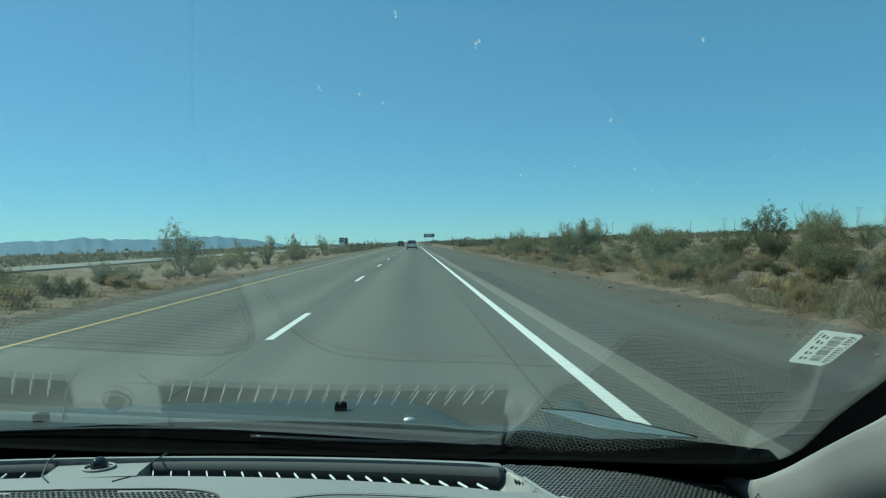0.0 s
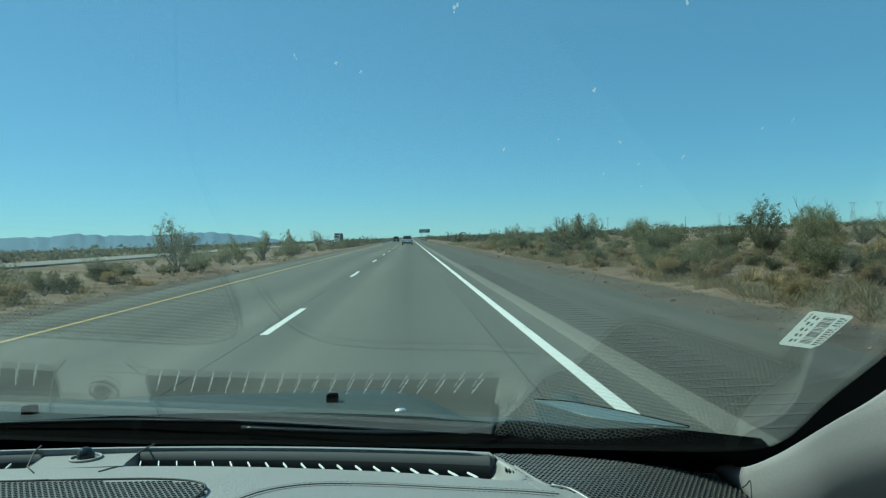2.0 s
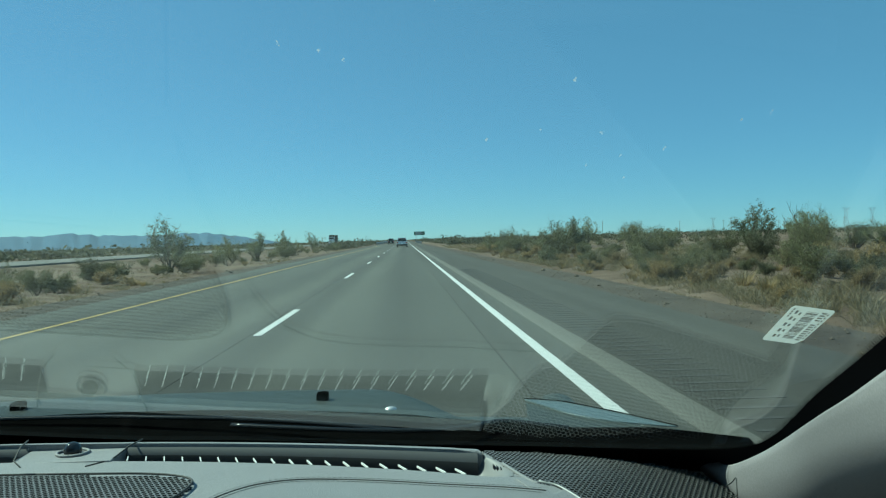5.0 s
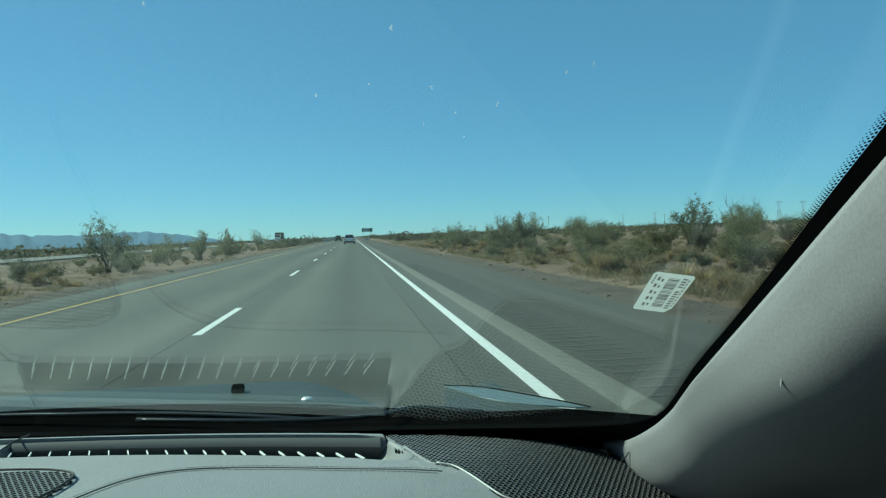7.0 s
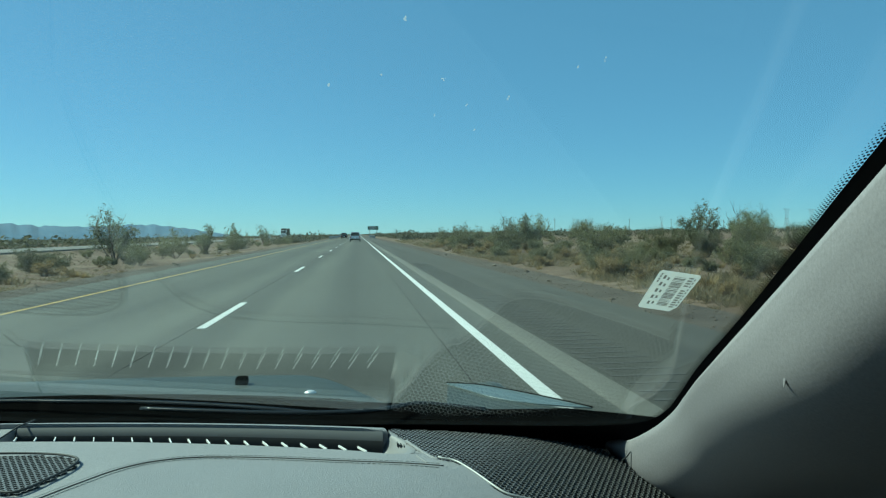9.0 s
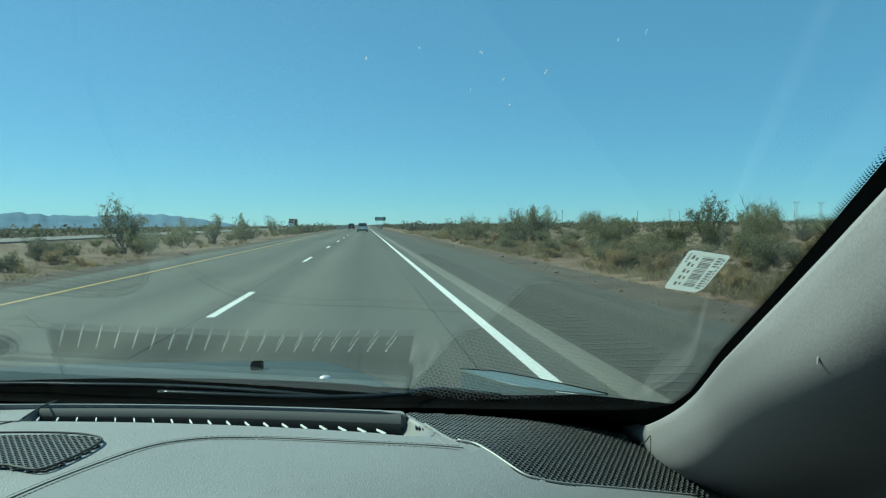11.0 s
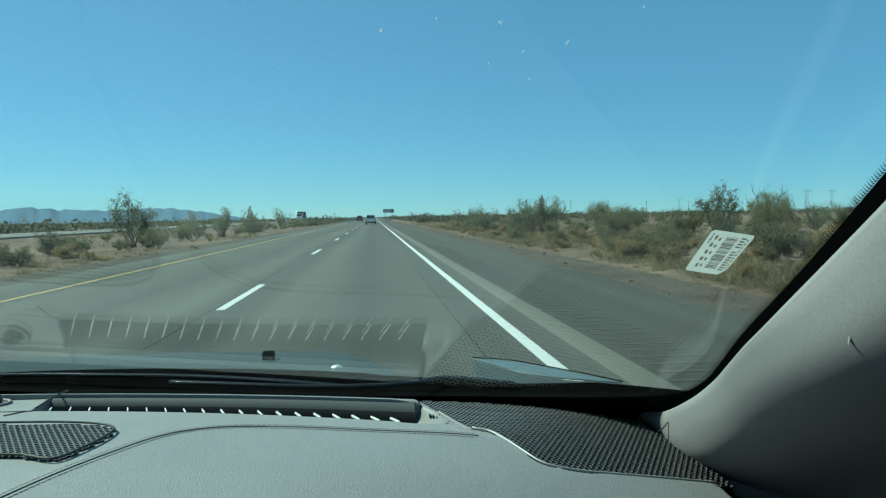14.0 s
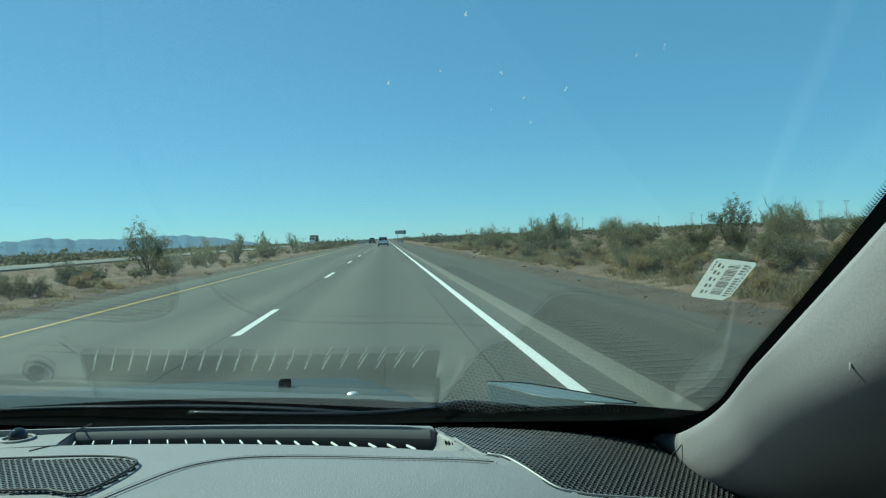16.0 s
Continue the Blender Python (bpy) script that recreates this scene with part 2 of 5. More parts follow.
def spline(points, steps=8):
    """Catmull-Rom curve through a few control points."""
    p = [np.array(q, float) for q in points]
    p = [2 * p[0] - p[1]] + p + [2 * p[-1] - p[-2]]
    out = []
    for i in range(1, len(p) - 2):
        for k in range(steps):
            t = k / steps
            out.append(0.5 * (2 * p[i] + (p[i + 1] - p[i - 1]) * t + (2 * p[i - 1] - 5 * p[i] + 4 * p[i + 1] - p[i + 2]) * t * t
                              + (3 * p[i] - p[i - 1] - 3 * p[i + 1] + p[i + 2]) * t ** 3))
    out.append(p[-2])
    return out


def tube(name, points, radius, material, parent=None, label="", sides=8, flat=1.0):
    """A round bar along a curve; flat squashes it in z."""
    pts = [Vector(p) for p in points]
    verts, faces = [], []
    for i, p in enumerate(pts):
        d = (pts[min(i + 1, len(pts) - 1)] - pts[max(i - 1, 0)]).normalized()
        s = d.cross(Vector((0, 0, 1)))
        s = s.normalized() if s.length > 1e-4 else Vector((1, 0, 0))
        u = s.cross(d)
        r = radius[i] if isinstance(radius, (list, tuple)) else radius
        for k in range(sides):
            a = 2 * math.pi * k / sides
            verts.append(p + s * (r * math.cos(a)) + u * (r * math.sin(a) * flat))
    for i in range(len(pts) - 1):
        for k in range(sides):
            a, b = i * sides + k, i * sides + (k + 1) % sides
            faces.append((a, b, b + sides, a + sides))
    faces.append(tuple(range(sides))[::-1])
    faces.append(tuple(range((len(pts) - 1) * sides, len(pts) * sides)))
    return link_mesh(name, verts, faces, material, parent, label, True)


def plate(name, outline, top, thick, material, parent=None, label="", bevel=0.003, rolled=False):
    """A flat panel from its outline seen from above; top(x, y) gives its height."""
    bm = bmesh.new()
    vs = [bm.verts.new((x, y, 0)) for x, y in outline]
    f = bm.faces.new(vs)
    bmesh.ops.recalc_face_normals(bm, faces=[f])
    if f.normal.z < 0:
        f.normal_flip()
    ext = bmesh.ops.extrude_face_region(bm, geom=[f])
    low = [g for g in ext["geom"] if isinstance(g, bmesh.types.BMVert)]
    for v in low:
        v.co.z = 1.0
    if bevel:
        rim = [e for e in bm.edges if all(v.co.z == 1.0 for v in e.verts)]
        for v in bm.verts:
            v.co.z = 0.0 if v.co.z == 1.0 else -thick
        bmesh.ops.bevel(bm, geom=rim, offset=bevel, segments=3, affect="EDGES", profile=0.5)
    else:
        for v in bm.verts:
            v.co.z = 0.0 if v.co.z == 1.0 else -thick
    big = [q for q in bm.faces if len(q.verts) > 4]
    bmesh.ops.triangulate(bm, faces=big)
    for axis, lo, hi in ((0, -0.4, 0.42), (1, 0.40, 0.86)) if rolled else ():
        for k in range(1, 22):
            co = [0, 0, 0]
            co[axis] = lo + (hi - lo) * k / 22
            bmesh.ops.bisect_plane(bm, geom=bm.verts[:] + bm.edges[:] + bm.faces[:], plane_co=co, plane_no=(axis == 0, axis == 1, 0))
    for v in bm.verts:
        v.co.z += top(v.co.x, v.co.y)
    ob = part(name, bm, material, parent, label)
    return ob


# ---- ground, road and distance ----
ROAD_L, ROAD_R, FAR = -7.1, 4.75, 3600.0
LINE_R = 1.583
LINE_M, LINE_L = LINE_R - 3.66, LINE_R - 7.32


def ground_height(x, y):
    z = -0.10
    if x > 5.6:
        s = x - 5.6
        z += min(s * 0.07, 0.25) + 0.012 * min(max(s - 8, 0), 400)
    if x < -8:
        s = -8 - x
        z -= min(s * 0.05, 0.35)
        if s > 26:
            z -= 0.0125 * (s - 26)
    off = max(x - 6.5, -8.5 - x, 0)
    amp = min(off / 6, 1)
    z += amp * (0.16 * noise.noise((x * 0.16, y * 0.16, 3.1)) + 0.10 * noise.noise((x * 0.5, y * 0.5, 7.7)))
    if 19.5 < -8 - x < 30:
        z = -0.25
    if -8.5 < x < 6.5:
        z = -0.10
    return z


def build_ground():
    xs = sorted(set([-4600, -3200, -2200, -1500, -1000, -700, -480, -330, -230, -160, -115, -85, -65, -52, -44, -38.2, -37]
                    + [round(-36 + 0.8 * i, 2) for i in range(36)] + [-7.6, -6.8, 0, 4.5, 5.4, 6.0]
                    + [round(6.6 + 0.7 * i, 2) for i in range(36)] + [33, 36, 40, 45, 52, 62, 78, 100, 130, 180, 250, 350, 500, 800, 1300, 2200, 3300, 4600]))
    ys = sorted(set([-400, -120, -40, -12] + [round(-4 + 0.9 * i, 2) for i in range(80)] + [70, 73, 77, 81, 86, 92, 99, 107, 116, 126, 138, 152, 170, 195, 225, 265, 320, 400, 520, 700, 1000, 1500, 2200, 3200, 4700]))
    verts = [(x, y, ground_height(x, y)) for y in ys for x in xs]
    n = len(xs)
    faces = [(j * n + i, j * n + i + 1, (j + 1) * n + i + 1, (j + 1) * n + i) for j in range(len(ys) - 1) for i in range(n - 1)]
    ob = link_mesh("ground", verts, faces, DESERT, smooth=True)
    return tagged(ob, "pale pinkish sandy desert ground with scattered gravel", "ground", kind="structure")


build_ground()


def strip(name, x0, x1, y0, y1, z0, z1, material, label, category, parent=None):
    bm = bmesh.new()
    step = [y0] + [y for y in (-20, 0, 20, 60, 150, 400, 1000, 2000) if y0 < y < y1] + [y1]
    for a, b in zip(step[:-1], step[1:]):
        box_into(bm, x0, x1, a, b, z0, z1)
    bmesh.ops.remove_doubles(bm, verts=bm.verts, dist=0.0005)
    inner = [f for f in bm.faces if abs(f.normal.y) > 0.9 and y0 + 0.01 < f.calc_center_median().y < y1 - 0.01]
    bmesh.ops.delete(bm, geom=inner, context="FACES_ONLY")
    ob = part(name, bm, material, parent)
    return tagged(ob, label, category, kind="structure") if not parent else ob


road = strip("road", ROAD_L, 1.98, -60, FAR, -0.14, 0.0, ASPHALT, "grey asphalt two-lane desert highway carriageway", "road")
shoulder = strip("shoulder", 2.28, ROAD_R, -60, FAR, -0.14, -0.004, SHOULDER, "dark grey asphalt hard shoulder beside the lane", "road shoulder")
strip("seal_strip", 1.98, 2.28, -60, FAR, -0.14, 0.002, SEAL, "pale worn seal strip between lane and shoulder", "road strip")
strip("verge", ROAD_R, 6.15, -60, FAR, -0.16, -0.03, GRAVEL, "grey-brown gravel verge along the shoulder", "gravel verge")
strip("median_verge", -8.3, ROAD_L, -60, FAR, -0.16, -0.03, GRAVEL, "grey-brown gravel verge beside the median", "gravel verge")
strip("edge_line", LINE_R - 0.066, LINE_R + 0.066, -60, FAR, -0.01, 0.004, WHITE, "solid white painted lane edge line", "road line")
strip("median_line", LINE_L - 0.046, LINE_L + 0.046, -60, FAR, -0.01, 0.004, YELLOW, "solid yellow painted line along the median", "road line")
strip("far_road", -36.6, -29.0, -60, FAR, -0.4, -0.10, CONCRETE, "pale grey opposite carriageway across the median", "road")
for x, w, tar in ((0.0, 0.014, FAINT_CRACK), (LINE_M - 0.12, 0.012, FAINT_CRACK), (1.06, 0.012, CRACK)):
    strip("lane_joint", x - w / 2, x + w / 2, -10, 160, -0.01, 0.003, tar, "thin dark sealed joint along the lane", "road joint")

dash_bm = box_into(bmesh.new(), -0.06, 0.06, 0, 3.66, -0.006, 0.005)
dash_line = part("lane_dash", dash_bm, WHITE)
tagged(dash_line, "white painted dash of the broken lane line", "road line", "dashes of the lane line", "structure")
DASH_Y = 9.9
dash_line.location = (LINE_M, DASH_Y, 0)
for i in range(-1, 26):
    if i:
        copy_thing(dash_line, pose(LINE_M, DASH_Y + 14.63 * i, 0))

# Flat dark bars: shade of the cut grooves put into their colour.
groove_bm = box_into(bmesh.new(), 2.34, 3.06, -0.028, 0.028, -0.012, -0.001)
groove = part("rumble_groove", groove_bm, GROOVE, shoulder)
groove.location = (0, 3, 0)
for i in range(1, 90):
    g = groove.copy()
    scene.collection.objects.link(g)
    g.location = (0, 3 + 0.305 * i, 0)


def build_mountains():
    """One far ridge with spurs, reaching from the left to just short of the road's end."""
    verts, faces = [], []
    n, rows = 220, 9
    for i in range(n + 1):
        a = -48 + 43.5 * i / n
        fade = min(1, (i / n + 0.02) * 6) * min(1, max(0.0, (1 - i / n)) * 4.0)
        crest = 112 + 26 * noise.noise((a * 0.13, 0.3, 0)) + 13 * noise.noise((a * 0.5, 4, 0)) + 8 * noise.noise((a * 1.7, 9, 0)) + 3 * noise.noise((a * 5, 2, 0))
        for j in range(rows):
            t = j / (rows - 1)
            d = 3850 - 900 * (1 - t) + 60 * noise.noise((a * 0.9, t * 3, 2))
            z = -62 + crest * fade * (t ** 1.5) + 4 * fade * t * noise.noise((a * 2.4, t * 5, 5))
            verts.append((d * math.sin(radians(a)), d * math.cos(radians(a)), z))
    for i in range(n):
        for j in range(rows - 1):
            k = i * rows + j
            faces.append((k, k + rows, k + rows + 1, k + 1))
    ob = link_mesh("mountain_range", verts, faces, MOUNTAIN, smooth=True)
    tagged(ob, "low desert mountain range far across the valley, blue with painted haze", "mountains", kind="structure")


build_mountains()


# ---- plants ----
def leaf_cloud(rng, centres, count, spread, size, up=0.35):
    """Small leaf blades round the given twig points, as vertex and face lists."""
    idx = rng.integers(0, len(centres), count)
    c = centres[idx] + rng.normal(0, 1, (count, 3)) * spread
    d = rng.normal(0, 1, (count, 3))
    d[:, 2] += up
    d /= np.linalg.norm(d, axis=1)[:, None]
    s = np.cross(d, rng.normal(0, 1, (count, 3)))
    s /= np.linalg.norm(s, axis=1)[:, None] + 1e-9
    ln = size * rng.uniform(0.6, 1.5, (count, 1))
    v = np.stack([c - d * ln, c + s * ln * 0.42, c + d * ln, c - s * ln * 0.42], 1).reshape(-1, 3)
    v[:, 2] = np.maximum(v[:, 2], 0.01)
    f = [(4 * i, 4 * i + 1, 4 * i + 2, 4 * i + 3) for i in range(count)]
    return v, f


def limb_mesh(limbs, sides=5):
    verts, faces = [], []
    for pts, r0, r1 in limbs:
        base = len(verts)
        n = len(pts)
        for i, p in enumerate(pts):
            d = Vector(pts[min(i + 1, n - 1)]) - Vector(pts[max(i - 1, 0)])
            d.normalize()
            s = d.cross(Vector((0.3, 0.9, 0.2))).normalized()
            u = s.cross(d)
            r = r0 + (r1 - r0) * i / (n - 1)
            for k in range(sides):
                a = 2 * math.pi * k / sides
                verts.append(Vector(p) + s * (r * math.cos(a)) + u * (r * math.sin(a)))
        for i in range(n - 1):
            for k in range(sides):
                a, b = base + i * sides + k, base + i * sides + (k + 1) % sides
                faces.append((a, b, b + sides, a + sides))
        faces.append(tuple(base + k for k in range(sides))[::-1])
    return verts, faces


def grow(rng, start, direction, length, steps, wander, lift):
    p, d = np.array(start, float), np.array(direction, float)
    d /= np.linalg.norm(d)
    pts = [p.copy()]
    for _ in range(steps):
        d = d + rng.normal(0, wander, 3) + np.array([0, 0, lift])
        d /= np.linalg.norm(d)
        p = p + d * length / steps
        pts.append(p.copy())
    return pts


def ribbon(pts, width, side):
    """A flat thin twig along a few points."""
    n = len(pts)
    v = [np.asarray(p) + side * (q * width * (1 - 0.7 * i / (n - 1))) for i, p in enumerate(pts) for q in (-0.5, 0.5)]
    return v, [(2 * i, 2 * i + 1, 2 * i + 3, 2 * i + 2) for i in range(n - 1)]


def plant(kind, seed, radius, height, stems, leaves, leaf, wood, size, trunk=0.0, label="", category="bush", twigs=1.0):
    """A desert shrub or small tree: stems from the base that fork twice, upright twigs, and small leaves along the twigs."""
    rng = np.random.default_rng(seed)
    limbs, sprays = [], []
    lean = rng.uniform(0, 6.28)
    off = rng.uniform(0, 50, 3)
    low = 0.05 if not trunk else 0.24

    def reach(d):
        """How far the crown reaches along d: a lumpy dome."""
        d = d / np.linalg.norm(d)
        e = 1 / math.sqrt((d[0] ** 2 + d[1] ** 2) / radius ** 2 + max(d[2], 0.02) ** 2 / height ** 2)
        return e * (0.86 + 0.42 * noise.noise(Vector(d * 1.7 + off)))
    for i in range(stems):
        a = lean + 2 * math.pi * (i + rng.uniform(-0.4, 0.4)) / stems
        out = rng.uniform(0.15, 1.0) ** 0.7
        d = np.array((math.cos(a) * out * radius, math.sin(a) * out * radius, height * rng.uniform(0.35 if not trunk else 0.6, 1.0)))
        length = reach(d) * rng.uniform(0.78, 0.98)
        start = (rng.normal(0, 0.06), rng.normal(0, 0.06), 0.0)
        pts = grow(rng, start, d, length, 7, 0.11, 0.02)
        r0 = (0.014 + 0.008 * height) * (1.7 if trunk else 0.6)
        limbs.append((pts, r0, r0 * 0.22))
        for j in range(2, 8):
            for _ in range(2):
                b = rng.uniform(0, 6.28)
                dd = (pts[j] - pts[j - 1]) / np.linalg.norm(pts[j] - pts[j - 1])
                dd = dd + np.array([math.cos(b), math.sin(b), rng.uniform(-0.2, 0.6)]) * 0.95
                br = grow(rng, pts[j], dd, length * rng.uniform(0.22, 0.42), 4, 0.2, 0.06)
                limbs.append((br, r0 * 0.3, r0 * 0.1))
                for q in range(1, 5):
                    for _ in range(max(1, round(2 * twigs))):
                        td = br[q] - br[q - 1]
                        td = td / np.linalg.norm(td) + rng.normal(0, 0.7, 3) + np.array([0, 0, 0.45])
                        sprays.append(grow(rng, br[q], td, radius * rng.uniform(0.12, 0.26), 2, 0.2, 0.1))
    sprays = [t for t in sprays if t[-1][2] > height * low and np.linalg.norm(t[-1]) < reach(t[-1]) * 1.12]
    root = new(kind)
    v, f = limb_mesh(limbs, 3)
    v, f = [tuple(p) for p in v], list(f)
    for t in sprays[::1 if twigs > 0.8 else 3]:
        side = rng.normal(0, 1, 3)
        rv, rf = ribbon(t, 0.009 if twigs > 0.8 else 0.02, side / np.linalg.norm(side))
        k = len(v)
        v += [tuple(p) for p in rv]
        f += [tuple(k + w for w in q) for q in rf]
    link_mesh("trunk" if trunk else "stems", v, f, wood, root)
    tips = np.array([t[0] + (t[1] - t[0]) * w if w < 1 else t[1] + (t[2] - t[1]) * (w - 1) for t in sprays for w in (0.5, 1.0, 1.5, 2.0)])
    v, f = leaf_cloud(rng, tips, leaves, radius * 0.028 + size * 0.5, size)
    me = bpy.data.meshes.new("crown")
    me.from_pydata(v.tolist(), [], f)
    me.materials.append(leaf)
    crown = new("crown" if trunk else "foliage", me)
    crown.parent = root
    return tagged(root, label, category)


def tuft(seed, radius, height, blades):
    rng = np.random.default_rng(seed)
    v, f = [], []
    for i in range(blades):
        a, r = rng.uniform(0, 6.28), radius * math.sqrt(rng.uniform(0, 1)) * 0.55
        b = np.array([math.cos(a) * r, math.sin(a) * r, 0])
        d = np.array([math.cos(a) * rng.uniform(0.1, 1.0), math.sin(a) * rng.uniform(0.1, 1.0), rng.uniform(0.7, 1.3)]) + rng.normal(0, 0.15, 3)
        t = b + d * height * rng.uniform(0.5, 1.0) * 0.8
        w = np.array([-math.sin(a), math.cos(a), 0]) * rng.uniform(0.006, 0.014)
        m = (b + t) / 2 + np.array([0, 0, 0.08 * height])
        k = len(v)
        v += [b - w, b + w, m + w * 0.8, m - w * 0.8, t]
        f += [(k, k + 1, k + 2, k + 3), (k + 3, k + 2, k + 4)]
    ob = link_mesh("dry_grass_tuft", v, f, LEAF_DRY)
    return tagged(ob, "straw-coloured dry desert grass tuft", "grass tuft", "tufts beside the highway")


GREEN = "olive green creosote bush growing on desert sand"
PALE = "grey-green palo verde tree with thin twigs"
DRY = "tan dried-out desert brush on sandy ground"
SIZES = ((1.3, 1.5, 8200), (1.05, 1.2, 6200), (1.7, 1.9, 10500), (0.7, 0.8, 3600))
TREES = ((2.0, 2.9, 9500), (1.6, 2.4, 7000), (2.6, 3.6, 11500))
BRUSH = ((0.85, 0.8, 5200), (0.6, 0.55, 3300))
LEVELS = ((1.0, 1.0, 1.0), (0.38, 1.6, 0.5), (0.12, 2.7, 0.5))  # share of leaves, leaf size, twigs: near, middle, far


def kinds(name, seed, sizes, stems, leaf, size, trunk, label, category):
    return [[plant(name, seed + i, r, h, stems if not k else stems - 1 - k, int(n * share), leaf, BARK, size * grown, trunk, label, category, tw)
             for k, (share, grown, tw) in enumerate(LEVELS)] for i, (r, h, n) in enumerate(sizes)]


creosote = kinds("creosote_bush", 10, SIZES, 10, LEAF_GREEN, 0.025, 0, GREEN, "bush")
verde = kinds("palo_verde_tree", 30, TREES, 9, LEAF_PALE, 0.032, 1, PALE, "tree")
dry = kinds("dry_brush", 50, BRUSH, 10, LEAF_DRY, 0.02, 0, DRY, "bush")
tufts = [tuft(70 + i, 0.35, 0.5, 160) for i in range(2)]
used = set()


def set_plant(proto, x, y, scale, turn):
    if isinstance(proto, list):
        proto = proto[0 if y < 34 else 1 if y < 72 else 2]
    m = pose(x, y, ground_height(x, y) - 0.02, 0, 0, turn)
    if proto.name in used:
        ob = copy_thing(proto, m)
    else:
        used.add(proto.name)
        ob = proto
        ob.matrix_basis = m
    ob.scale = (scale, scale, scale * (0.9 + 0.2 * ((turn % 10) / 10)))
    return ob


# singled-out plants on both sides: kind, size index, x, y, scale
for proto, x, y, s in (
        (verde[0], -14.5, 44, 1.15), (verde[1], -13.0, 62, 1.1), (creosote[2], -12.5, 50, 1.1), (creosote[0], -11.6, 38, 1.0),
        (creosote[1], -14.5, 33, 1.1), (creosote[3], -11.5, 24, 1.0), (dry[0], -10.6, 19, 0.9), (creosote[0], -14.5, 25, 0.9),
        (creosote[1], -15.0, 37, 1.0), (dry[1], -12.2, 29, 1.2), (verde[1], -14.5, 84, 1.2), (creosote[2], -13.0, 84, 1.0),
        (verde[2], -14.0, 108, 0.9), (creosote[2], -12.0, 70, 1.0), (creosote[0], -15.0, 20, 0.8),
        (creosote[0], 9.5, 26, 1.1), (creosote[2], 11.5, 33, 1.0), (creosote[2], 9.0, 41, 1.1), (creosote[0], 13.5, 29, 1.0),
        (verde[1], 12.0, 48, 1.0), (creosote[2], 8.6, 54, 1.1), (creosote[0], 15.0, 40, 1.2), (dry[0], 8.0, 20.5, 1.0),
        (dry[0], 9.0, 23, 1.1), (dry[1], 7.4, 17, 1.0), (creosote[1], 12.4, 21, 1.0), (dry[0], 12.0, 17, 1.2),
        (verde[0], 19.0, 37, 1.0), (creosote[2], 17.0, 28, 1.0), (creosote[1], 9.4, 15.5, 0.8), (verde[1], 27.0, 46, 1.0),
        (creosote[0], 20.0, 25, 1.0), (creosote[0], 16.5, 20.5, 0.9), (dry[0], 14.6, 23.5, 1.1), (verde[0], 15.5, 66, 1.0),
        (creosote[2], 9.5, 70, 1.1), (creosote[2], 12.5, 82, 1.1), (verde[2], 24.0, 90, 1.0)):
    set_plant(proto, x, y, s, (x * 37 + y * 53) % 360)
rnd = random.Random(5)
for i in range(230):
    right = i % 3 < 2
    y = 17 + 200 * rnd.random() ** 1.6
    x = (8.8 + 27 * rnd.random() ** 1.5 + 0.10 * y * rnd.random()) if right else -(10.4 + 5.4 * rnd.random())
    if not right and rnd.random() < 0.5:
        x = -(38.5 + 40 * rnd.random()) if rnd.random() < 0.6 else -(17 + 9 * rnd.random())
    if right and x > 10 and y < 90 and noise.noise((x * 0.11, y * 0.06, 4.4)) > 0.10:
        continue
    pick = rnd.random()
    proto = rnd.choice(creosote) if pick < 0.50 else rnd.choice(dry) if pick < 0.88 else rnd.choice(verde[:2]) if pick < 0.93 and y > 45 else creosote[1]
    if y < 40 and abs(x) < 12 and pick > 0.84:
        proto = creosote[3]
    set_plant(proto, x, y, rnd.uniform(0.6, 1.0) * (0.9 if right else 0.78), rnd.uniform(0, 360))
# the belt of smaller bushes along the gravel
for i in range(96):
    kind = dry[i % 2] if i % 7 < 4 else creosote[(0, 1, 3)[i % 3]]
    y = 10.5 + 0.68 * i + 2 * rnd.random()
    set_plant(kind, 7.1 + 4.5 * rnd.random() ** 1.4 + (0.7 if kind is creosote[0] else 0), y, rnd.uniform(0.5, 0.9), rnd.uniform(0, 360))
for i in range(80):
    right = i % 4 < 3
    y = 9 + 45 * rnd.random()
    x = 6.6 + 6 * rnd.random() ** 1.5 if right else -(8.8 + 9 * rnd.random())
    set_plant(tufts[i % 2], x, y, rnd.uniform(0.4, 0.9), rnd.uniform(0, 360))


